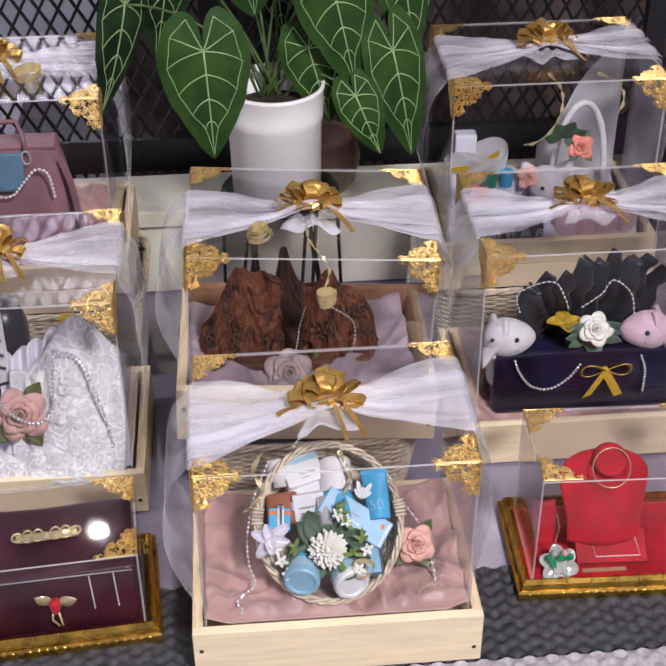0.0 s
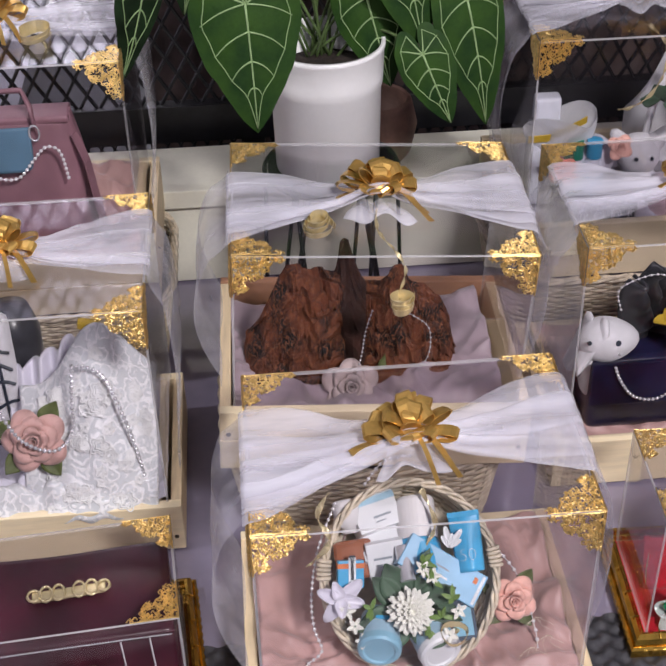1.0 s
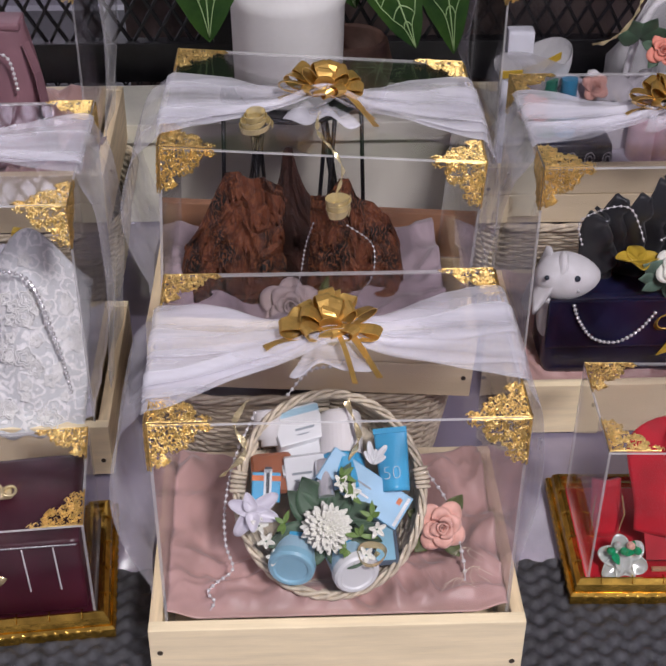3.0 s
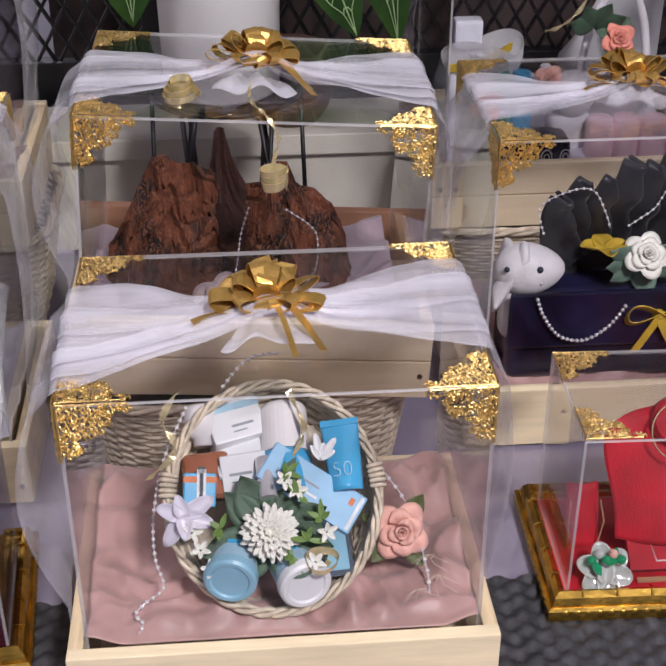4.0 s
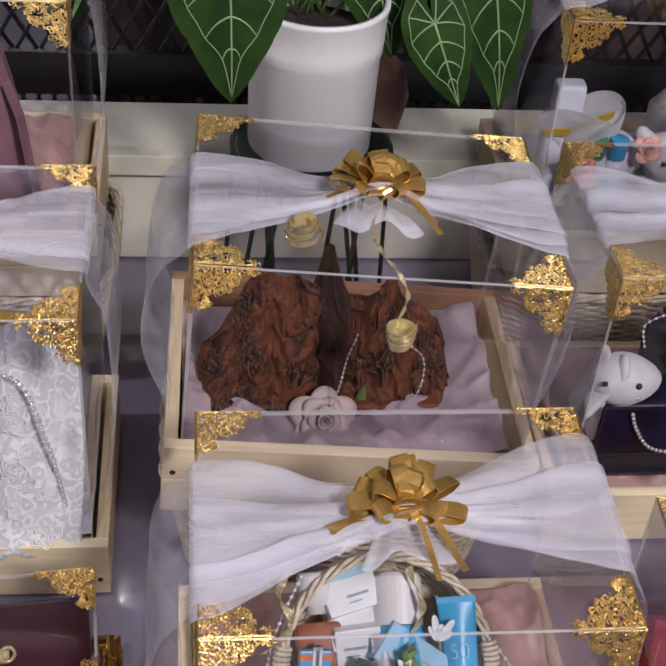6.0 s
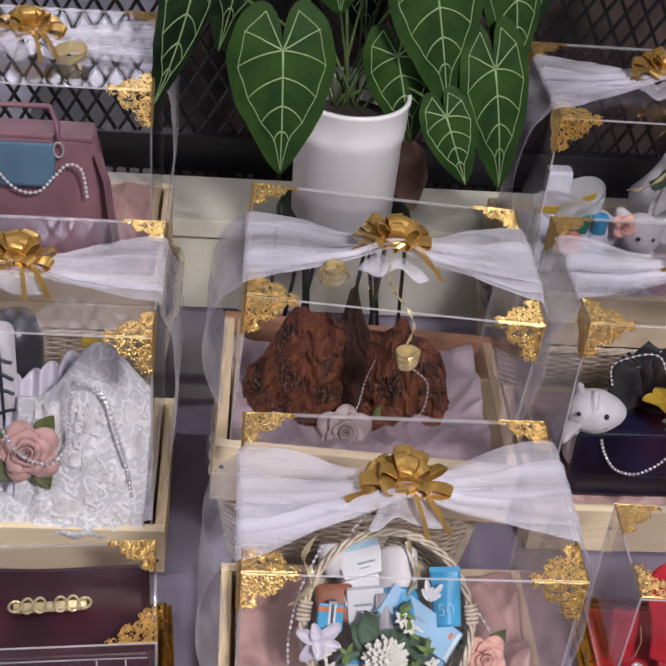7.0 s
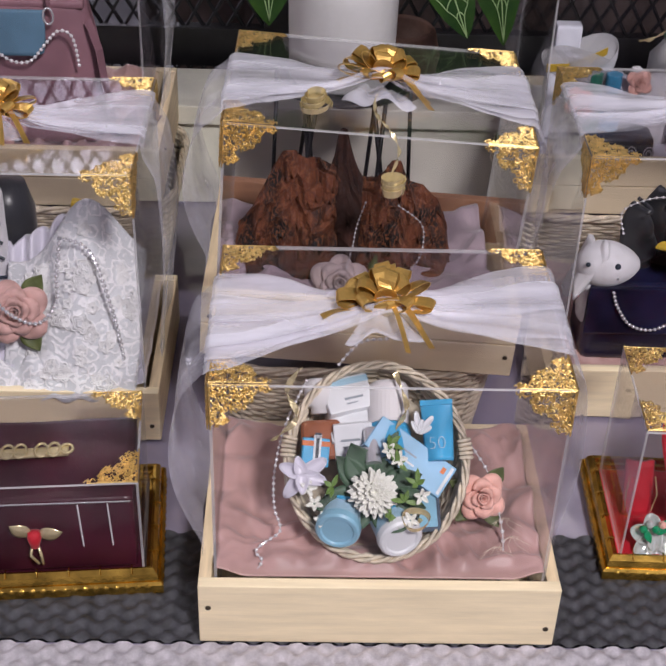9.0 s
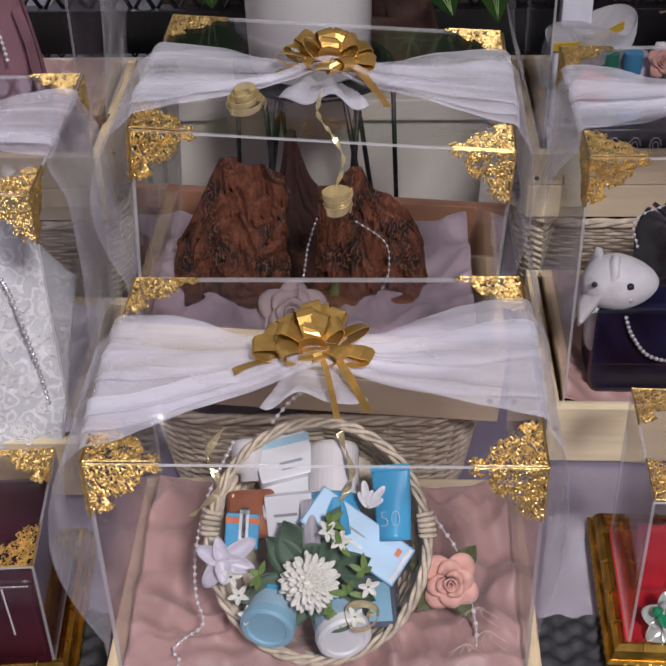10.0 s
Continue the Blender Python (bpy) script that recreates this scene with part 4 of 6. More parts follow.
def coil(at, r, width, turns, label, mat=None, cone=0.0, rise=0.6):
    """A ribbon end wound into a springy coil, narrowing upwards by cone."""
    g = thing("ribbon_coil", pose(*at), label, "ribbon")
    n = int(turns * 24)
    pts, ways = [], []
    for i in range(n + 1):
        f, a = i / n, 2 * math.pi * i / 24
        k = r * (1 - cone * f) * (1 + 0.05 * math.sin(5 * a / turns))
        pts.append((k * math.cos(a), k * math.sin(a), rise * width * turns * f + 0.10 * r * math.sin(a + 1)))
        ways.append((0.25 * math.cos(a), 0.25 * math.sin(a), 1.0))
    part("band", strip(pts, ways, width, 0.00025), mat or CHAMPAGNE, g, smooth=False)
    return g


def drape(name, fn, mat, label, category="fabric", nu=50, nv=40):
    g = thing(name, pose(0, 0, 0), label, category)
    part("cloth", sheet(fn, nu, nv, 0.001), mat, g, smooth=True)
    return g


# blush satin in the bottom of the boxes
def tray_cloth(x0, x1, y0, y1, zb, rise, seed, mat, label):
    """Cloth laid in soft puffs and creases, tucked in along the edges."""

    def fn(u, v):
        x, y = x0 + (x1 - x0) * u, y0 + (y1 - y0) * v
        w = noise.noise(Vector((x * 9 + seed, y * 9, 5.3)))
        q = noise.noise(Vector((x * 20 + seed + w, y * 20 - w, 0.3)))
        crease = 1 - 2.2 * abs(noise.noise(Vector((x * 26 + seed * 2 + 1.5 * w, y * 26 + 1.5 * w, 2.3))))
        fine = 1 - 2 * abs(noise.noise(Vector((x * 60 + seed + 2 * w, y * 45 + 3 * w, 1.3))))
        back = smoothstep(0.55, 1.0, v)
        inner = smoothstep(0.0, 0.10, v) * (1 - 0.6 * smoothstep(0.9, 1.0, v))
        return (x, y, zb + 0.016 + (0.014 * q + 0.0085 * crease + 0.0028 * fine) * inner + rise * back * (1 + 0.3 * q) + 0.010 * smoothstep(0.8, 1.0, abs(u - 0.5) * 2))

    return drape("satin_lining", fn, mat, label, nu=110, nv=84)


tray_cloth(-0.1495, 0.1495, 0.033, 0.238, 0.058, 0.008, 1.0, BLUSH, "crumpled blush satin lining the pine tray")
tray_cloth(-0.162, 0.126, 0.306, 0.51, 0.166, 0.004, 7.0, LILAC, "crumpled mauve-grey satin lining the pine tray")
tray_cloth(-0.543, -0.245, 0.324, 0.530, 0.044, 0.01, 3.0, SATIN, "crumpled white satin lining the pine tray")
tray_cloth(0.218, 0.516, 0.378, 0.585, 0.043, 0.01, 4.0, BLUSH, "crumpled blush satin lining the pine tray")
tray_cloth(-0.559, -0.271, 0.615, 0.83, 0.178, 0.02, 5.0, BLUSH, "crumpled blush satin lining the pine tray")
tray_cloth(0.220, 0.506, 0.635, 0.85, 0.165, 0.01, 6.0, SATIN, "crumpled white satin lining the pine tray")

# ---- the round basket of skincare ----
MB = pose(-0.004, 0.103, 0.153, 48)
RB_ = 0.086
RX = 0.925  # the basket is a little narrower than tall
rb = thing("round_basket", MB, "round pale wicker basket tilted on blush satin, full of skincare", "basket")
bm = bmesh.new()
for j in range(9):
    f = j / 8
    rr = RB_ * (1.0 - 0.16 * f**1.5) + 0.003
    pts = []
    for i in range(96):
        a = 2 * math.pi * i / 96
        r2 = rr + 0.0016 * (1 if (i // 3 + j) % 2 else -1)
        pts.append((RX * r2 * math.cos(a), r2 * math.sin(a), -0.004 - 0.050 * f))
    tube(pts, 0.0032, 5, bm, closed=True)
part("weave", bm, WICKER, rb, "woven pale wicker wall", smooth=True)
part("bottom", lathe([(0, -0.056), (RB_ * 0.82, -0.056), (RB_ * 0.83, -0.053), (0, -0.052)], 40), WICKER, rb, m=Matrix.Diagonal((RX, 1, 1, 1)))
bm = bmesh.new()
for ph in (0, 2.1, 4.2):
    tube([(RX * (RB_ + 0.003 + 0.0027 * math.cos(i * 0.50 + ph)) * math.cos(2 * math.pi * i / 151), (RB_ + 0.003 + 0.0027 * math.cos(i * 0.50 + ph)) * math.sin(2 * math.pi * i / 151), 0.0027 * math.sin(i * 0.50 + ph)) for i in range(151)], 0.0020, 5, bm, closed=True)
part("rim", bm, WICKER, rb, "twisted wicker rim", smooth=True)
for a in (8, 172):
    bm = bmesh.new()
    for k in range(-2, 3):
        q = radians(a + 2.6 * k)
        c = Vector((RX * (RB_ + 0.003) * math.cos(q), (RB_ + 0.003) * math.sin(q), 0))
        out = Vector((math.cos(q), math.sin(q), 0))
        tube([c + out * 0.0058 * math.cos(w) + Vector((0, 0, 0.0058 * math.sin(w))) for w in [2 * math.pi * n / 12 for n in range(12)]], 0.0019, 5, bm, closed=True)
    part("binding", bm, WICKER, rb, "wrapped cane binding", smooth=True)


def inb(x, y, z, rx=0, ry=0, rz=0):
    return MB @ pose(x * RB_ * RX, y * RB_, z, rx, ry, rz)


def carton(m, w, h, d, mat, label, top_mat=None, print_bars=(), group="skincare in the basket"):
    g = thing("carton", m, label, "box", group)
    part("body", box_bm(-w / 2, w / 2, -h / 2, h / 2, -d, 0, 0.0012), mat, g)
    for x, y, bw, bh, pm in print_bars:
        part("print", box_bm(x - bw / 2, x + bw / 2, y - bh / 2, y + bh / 2, 0.0001, 0.0004), pm, g)
    if top_mat:
        part("band", box_bm(-w / 2 - 0.0003, w / 2 + 0.0003, h * 0.22, h * 0.40, -d + 0.001, 0.0003), top_mat, g)
    return g


carton(inb(-0.34, 0.74, -0.008, -18, 10, 14), 0.044, 0.036, 0.03, WHITE_CARD, "white skincare carton with a pale blue band", PALE_BLUE, [(0.004, -0.006, 0.018, 0.0022, GREYPRINT), (0.001, -0.011, 0.011, 0.0012, GREYPRINT)])
carton(inb(-0.30, 0.40, -0.006, -30, 0, 8), 0.040, 0.034, 0.03, WHITE_CARD, "plain white skincare carton", None, [])
carton(inb(-0.27, 0.20, 0.002, 10, 0, 6), 0.036, 0.034, 0.03, WHITE_CARD, "white skincare carton with grey print", None, [(-0.003, 0.002, 0.018, 0.0022, GREYPRINT), (-0.005, -0.004, 0.011, 0.0012, GREYPRINT)])
carton(inb(0.38, 0.05, 0.013, 4, 12, 56), 0.033, 0.084, 0.03, MID_BLUE, "long pale blue carton lying slantwise", None, [(0.0, -0.0385, 0.029, 0.003, WHITEPRINT), (0.007, -0.032, 0.006, 0.004, ORANGE), (-0.006, 0.010, 0.002, 0.034, WHITEPRINT), (0.002, 0.006, 0.0015, 0.022, GREYPRINT)])
carton(inb(0.58, -0.52, 0.004, 12, -10, 4), 0.024, 0.040, 0.022, SMOKE, "smoky blue perfume carton among the flowers", None, [(0, 0.0, 0.018, 0.030, AQUA)])
carton(inb(-0.71, 0.08, 0.012, 4, 8, -3), 0.025, 0.026, 0.008, CYAN, "small blue and orange sachet box", ORANGE, [(0.001, 0.003, 0.007, 0.026, WHITEPRINT), (0.001, 0.004, 0.003, 0.018, INK), (0.001, 0.0155, 0.006, 0.005, INK)])

jar = thing("cosmetic_jar", inb(0.14, 0.52, -0.012, -14), "white-capped blue cosmetic bottle", "bottle", "skincare in the basket")
part("cap", lathe([(0, 0.022), (0.0175, 0.022), (0.019, 0.019), (0.0195, -0.018), (0, -0.018)], 32), FROST, jar, m=pose(0, 0.006, 0, -90), smooth=False)
part("body", lathe([(0, -0.0185), (0.019, -0.0185), (0.021, -0.024), (0.021, -0.05), (0.018, -0.052), (0, -0.052)], 32), CYAN, jar, "deep blue body", m=pose(0, 0.006, 0, -90))

bottle = thing("cosmetic_bottle", inb(-0.66, 0.42, -0.006, -6, 0, 4), "amber liquid bottle with a frosted cap", "bottle", "skincare in the basket")
part("body", box_bm(-0.019, 0.019, -0.036, 0.002, -0.022, 0.002, 0.007, segments=3), AMBER, bottle, "amber liquid")
part("cap", lathe([(0, 0.026), (0.012, 0.026), (0.0135, 0.023), (0.0135, 0.001), (0.008, 0.0), (0.008, -0.006), (0, -0.006)], 28), FROST, bottle, "frosted white cap", m=pose(0, 0.014, -0.006, -90), smooth=True)

tub = thing("cosmetic_tube", inb(0.70, 0.33, 0.006, -8, -8, 4), "bright blue sunscreen tube with white numerals", "tube", "skincare in the basket")
part("body", sheet(lambda u, v: ((u - 0.5) * (0.026 + 0.004 * v), (v - 0.5) * 0.056, 0.008 * math.sin(math.pi * u) * (1 - 0.75 * v)), 12, 14, 0.002), CYAN, tub, smooth=True)
part("seal", box_bm(-0.0150, 0.0150, 0.024, 0.029, 0.0006, 0.003), CYAN, tub)
fc = bpy.data.curves.new("lettering", "FONT")
fc.body, fc.size, fc.extrude, fc.align_x = "50", 0.017, 0.0002, "CENTER"
fc.offset = -0.0006
fc.materials.append(WHITEPRINT)
lt = new("lettering", fc)
lt.parent = tub
lt.matrix_basis = pose(-0.001, -0.018, 0.0090, 0, 0, 0)

for x, y, rz, lid, label in ((-0.44, -0.68, -14, AQUA, "aqua cream jar lying on its side in the basket"), (0.24, -0.76, 24, WHITE_CARD, "pale blue cream jar with a white lid lying in the basket")):
    g = thing("cream_jar", inb(x, y, 0.016, 42, 0, rz), label, "jar", "skincare in the basket")
    part("pot", lathe([(0, -0.034), (0.017, -0.034), (0.019, -0.031), (0.0195, 0), (0, 0)], 36), PALE_BLUE, g)
    part("lid", lathe([(0, 0.0075), (0.014, 0.0075), (0.0155, 0.009), (0.0185, 0.009), (0.0205, 0.007), (0.021, 0.0005), (0, 0.0005)], 36), lid, g, "glossy lid", smooth=False)
    part("print", box_bm(-0.008, 0.008, -0.0002, 0.0006, -0.022, -0.014), CYAN, g, m=pose(0, 0.0192, 0))
g = thing("lipstick", inb(-0.06, 0.14, 0.012, -20, 0, 4), "clear and silver lip tube standing in the basket", "cosmetic", "skincare in the basket")
part("tube", lathe([(0, 0.018), (0.007, 0.018), (0.0075, 0.016), (0.0075, -0.016), (0, -0.016)], 20), SILVER, g, m=pose(0, 0, 0, -90), smooth=False)

# flowers on the basket
daisy = thing("chrysanthemum", inb(-0.05, -0.34, 0.026, -4), "white fabric chrysanthemum on the skincare basket", "flower")
rng = random.Random(5)
for ring, (cnt, ln, tilt) in enumerate(((24, 0.0225, 80), (22, 0.021, 64), (18, 0.018, 48), (13, 0.014, 32), (8, 0.010, 15))):
    for k in range(cnt):
        a = 360 * k / cnt + ring * 9 + rng.uniform(-6, 6)
        part("petal", petal(0.0050, ln * rng.uniform(0.9, 1.08), 0.1, 0.8), ROSE_WHITE, daisy, m=pose(0, 0, 0.002 * ring, 0, 0, a) @ pose(0, 0, 0, tilt), smooth=True)
sprig = thing("leaf_spray", inb(-0.05, -0.34, 0.014), "dark green fabric leaves behind the chrysanthemum", "leaves")
for a, ln, w in ((30, 0.040, 0.028), (75, 0.042, 0.026), (112, 0.040, 0.028), (152, 0.034, 0.024), (205, 0.042, 0.034), (226, 0.040, 0.026), (285, 0.048, 0.028), (325, 0.038, 0.026)):
    green_leaf(sprig, pose(0, 0, 0, 0, 0, a) @ pose(0, -0.008, 0, 76), w, ln, SILK_LEAF)
for k, (x, y, z) in enumerate(((-0.72, -0.46, 0.022), (-0.80, -0.30, 0.020), (-0.62, -0.62, 0.02), (0.10, 0.10, 0.032), (0.22, 0.02, 0.030), (0.48, -0.36, 0.032), (0.36, -0.62, 0.030))):
    g = thing("small_blossom", inb(x, y, z, -10 + 9 * (k % 3), 12 * (k % 2)), "tiny white fabric blossom with green tips", "flower", "blossoms on the basket")
    for j in range(5):
        part("petal", petal(0.0046, 0.0085, 0.2, 1.0), ROSE_WHITE, g, m=pose(0, 0, 0, 0, 0, 72 * j + 23 * k) @ pose(0, 0, 0, 38 + 11 * ((j + k) % 3)), smooth=True)
    part("tip", ball(0.0018, 1), SAGE, g, smooth=True)
    if k > 2:
        green_leaf(g, pose(0, 0, 0, 0, 0, 50 * k) @ pose(0, 0, -0.002, 80), 0.010, 0.022, SILK_LEAF)
FRESH = material("fresh_green_leaf", (0.20, 0.34, 0.08), 0.5, var=0.2, scale=40, bump=0.1)
for k, (x, y) in enumerate(((0.12, 0.18), (0.22, -0.02), (0.30, -0.42), (0.44, -0.24), (-0.52, -0.28), (0.14, -0.55))):
    g = thing("leaf_sprig", inb(x, y, 0.03, -8, 6 * (k % 3)), "fresh green fabric sprig on the basket", "leaves", "sprigs on the basket")
    for j in range(4):
        green_leaf(g, pose(0, 0, 0, 0, 0, 62 * j + 40 * k + 17 * (j * k % 3)) @ pose(0, 0, 0, 40 + 16 * ((j + k) % 3)), 0.0048, 0.010 + 0.003 * ((j * 2 + k) % 3), FRESH)
g = thing("organza_flower", inb(-0.86, -0.16, 0.022, 0, 0, 0), "pale lilac organza bow on the basket edge", "flower")
for j in range(6):
    part("petal", petal(0.013, 0.013 + 0.005 * (j % 3), 0.5, 1.6), SATIN, g, m=pose(0, 0, 0, 0, 0, 62 * j + 12 * (j % 2)) @ pose(0, 0, 0, 40 + 18 * (j % 3)), smooth=True)
g = thing("white_lily", inb(0.47, 0.30, 0.014, 0, 0, 165), "white pointed fabric blossom on the basket", "flower")
for j in range(5):
    part("petal", petal(0.0055, 0.013 + 0.007 * (j % 2), 0.1, 0.9), WHITE_CARD, g, m=pose(0, 0, 0, 0, 0, 24 * j - 48) @ pose(0, 0, 0, 72), smooth=True)
rose(pose(0.096, 0.098, 0.116, 62, 6, 0), 0.021, ROSE_PEACH, "peach fabric rose beside the skincare basket", 15, OLIVE_LEAF)
bead_string([(-0.070, 0.155, 0.205), (-0.088, 0.130, 0.175), (-0.098, 0.105, 0.140), (-0.098, 0.085, 0.112), (-0.092, 0.070, 0.096), (-0.106, 0.062, 0.088), (-0.114, 0.054, 0.084), (-0.108, 0.045, 0.082), (-0.112, 0.038, 0.078)], 0.0020, PEARL, "string of small pearl beads over blush satin", 0.0056)
bead_string([(0.078, 0.125, 0.165), (0.09, 0.12, 0.15), (0.104, 0.11, 0.128), (0.116, 0.08, 0.09), (0.116, 0.06, 0.066), (0.112, 0.05, 0.05)], 0.0023, PEARL, "string of small pearl beads beside the peach rose", 0.009)
bead_string([(-0.04, 0.168, 0.215), (-0.02, 0.18, 0.232), (0.004, 0.178, 0.238)], 0.0021, PEARL, "short pearl spray above the basket", 0.006)
curl_ribbon([(0.012, 0.15, 0.22), (0.022, 0.125, 0.20), (0.012, 0.11, 0.178), (0.028, 0.10, 0.162), (0.034, 0.085, 0.145), (0.024, 0.075, 0.132), (0.036, 0.065, 0.118), (0.028, 0.055, 0.11)], 0.0065, "champagne ribbon curling over the skincare basket")
curl_ribbon([(-0.075, 0.155, 0.22), (-0.088, 0.14, 0.205), (-0.078, 0.12, 0.19), (-0.10, 0.11, 0.17)], 0.006, "champagne ribbon curl beside the basket")

coil(tuple(inb(0.42, -0.62, 0.030).translation), 0.012, 0.0050, 1.6, "champagne ribbon loop among the flowers on the basket", rise=0.3)
for k, (x, y) in enumerate(((0.118, 0.088), (0.124, 0.070), (0.108, 0.062))):
    g = thing("thread_tassel", pose(x, y, 0.098 - 0.006 * k), "wispy pale thread tassel beside the peach rose", "tassel", "tassels beside the rose")
    for j in range(6):
        a = 1.05 * j + k
        part("thread", tube([(0, 0, 0), (0.008 * math.cos(a), -0.006, 0.006 * math.sin(a)), (0.017 * math.cos(a + 0.5), -0.012, 0.009 * math.sin(a + 0.4) - 0.003)], 0.00022, 4), WICKER, g)

# ---- brown batik cloth box ----
bat = thing("batik_cloth", pose(-0.022, 0.405, 0.178), "brown batik cloth folded into an upright fan", "cloth")


def fan_surface(outline, y, depth, seed, lean):
    """A gathered fold of cloth: heights along x, bulging forward, with sharp pressed creases."""

    def fn(u, v):
        x = outline[0][0] + (outline[-1][0] - outline[0][0]) * u
        top = outline[-1][1]
        for (xa, ha), (xb, hb) in zip(outline, outline[1:]):
            if xa <= x <= xb + 1e-9:
                top = ha + (hb - ha) * (x - xa) / (xb - xa)
        w = noise.noise(Vector((x * 18 + seed, v * 2, 3.0)))
        pleat = abs(((x * 22 + lean * v * 0.8 + 0.5 * w + seed * 0.37) % 1.0) - 0.5) * 2
        crease = 1 - 2.4 * abs(noise.noise(Vector((x * 46 + seed * 3 + w + lean * v, v * 6.5 + 1.2 * w, 1.7))))
        fine = 1 - 2 * abs(noise.noise(Vector((x * 120 + seed + 3 * v, v * 22 + 2 * w, 4.1))))
        side = math.sin(math.pi * min(1, max(0, 0.06 + 0.88 * u)))
        return Vector((x + 0.004 * w * v, y - depth * (0.35 + 0.65 * side) * (1 - 0.62 * v**1.3) - 0.015 * pleat * (0.3 + 0.7 * v) - 0.004 * crease - 0.0015 * fine + 0.020 * v, top * v * (1 + 0.02 * crease + 0.012 * fine)))

    return fn


def ruffle(fn, v0, slope, seed, reach=(0.04, 0.96)):
    """A torn-edged ruffle sewn across a fold."""
    rng = random.Random(seed)
    jag = [rng.uniform(0.3, 1.0) for _ in range(61)]

    def fr(u, v):
        uu = reach[0] + (reach[1] - reach[0]) * u
        p = fn(uu, min(0.97, max(0.05, v0 + slope * (u - 0.5) + 0.03 * math.sin(9 * u + seed))))
        k = u * 60
        i = min(59, int(k))
        edge = jag[i] + (jag[i + 1] - jag[i]) * (k - i)
        return (p.x + 0.0015 * math.sin(40 * u + seed), p.y - 0.0022 - (0.004 + 0.003 * math.sin(34 * u + seed)) * v, p.z - 0.018 * v * edge + 0.002 * (1 - v))

    return sheet(fr, 60, 4, 0.0008)


left_fold = fan_surface(((-0.126, 0.026), (-0.121, 0.046), (-0.106, 0.078), (-0.090, 0.108), (-0.076, 0.136), (-0.062, 0.141), (-0.050, 0.128), (-0.034, 0.126), (-0.022, 0.122), (-0.012, 0.104)), 0.0, 0.040, 1, 1.2)
mid_fold = fan_surface(((-0.024, 0.104), (-0.017, 0.156), (-0.009, 0.160), (-0.002, 0.132), (0.008, 0.108)), 0.000, 0.036, 2, 0.2)
right_fold = fan_surface(((-0.004, 0.085), (0.010, 0.104), (0.024, 0.110), (0.038, 0.131), (0.048, 0.126), (0.056, 0.104), (0.074, 0.102), (0.090, 0.086), (0.100, 0.060), (0.106, 0.030)), 0.0, 0.040, 3, -1.0)
for k, (fn, cuts) in enumerate(((left_fold, ((0.30, 0.20), (0.50, 0.30), (0.70, 0.22), (0.88, 0.10))), (mid_fold, ()), (right_fold, ((0.36, -0.2), (0.60, -0.25), (0.82, -0.12))))):
    fold = part("fold", sheet(fn, 110, 44, 0.002), BATIK if cuts else BATIK_MID, bat, "" if cuts else "darker middle fold of the cloth", smooth=False)
    for j, (v0, slope) in enumerate(cuts):
        part("ruffle", ruffle(fn, v0, slope, 10 * k + j), BATIK, fold)
part("base_fold", box_bm(-0.114, 0.096, -0.045, 0.02, 0.0, 0.016, 0.006, segments=3), BATIK, bat)
rose(pose(-0.036, 0.350, 0.188, 58, 0, 0), 0.026, ROSE_MAUVE, "mauve-grey fabric rose before the batik cloth", 16)
g = thing("rose_leaf", pose(0.006, 0.362, 0.176, -28, 12, 0), "olive fabric leaf beside the mauve rose", "leaf")
green_leaf(g, pose(0, 0, 0), 0.03, 0.045, OLIVE_LEAF)
bead_string([(-0.012, 0.352, 0.285), (-0.020, 0.348, 0.26), (-0.024, 0.345, 0.235), (-0.030, 0.342, 0.21)], 0.0014, SILVER, "fine silver bead string on the batik cloth", 0.005)
bead_string([(0.022, 0.352, 0.282), (0.046, 0.352, 0.262), (0.05, 0.35, 0.24), (0.046, 0.348, 0.22), (0.034, 0.345, 0.205)], 0.0014, SILVER, "fine silver bead string on the batik cloth", 0.006)
coil((-0.066, 0.345, 0.3925), 0.0165, 0.0060, 3.5, "champagne ribbon coil on the acrylic lid", cone=0.55, rise=0.75)
coil((0.009, 0.278, 0.338), 0.0105, 0.0085, 3.0, "champagne ribbon coil hanging before the acrylic cover")
curl_ribbon([(-0.005, 0.375, 0.395), (-0.008, 0.345, 0.392), (-0.004, 0.32, 0.394), (0.006, 0.30, 0.39), (0.014, 0.292, 0.375), (0.008, 0.288, 0.352), (0.008, 0.288, 0.342)], 0.004, "champagne ribbon trailing over the lid's front edge")

# ---- folded white lace box ----
lace = thing("folded_lace", pose(-0.335, 0.447, 0.052), "white lace and satin cloth folded into a fan", "cloth")


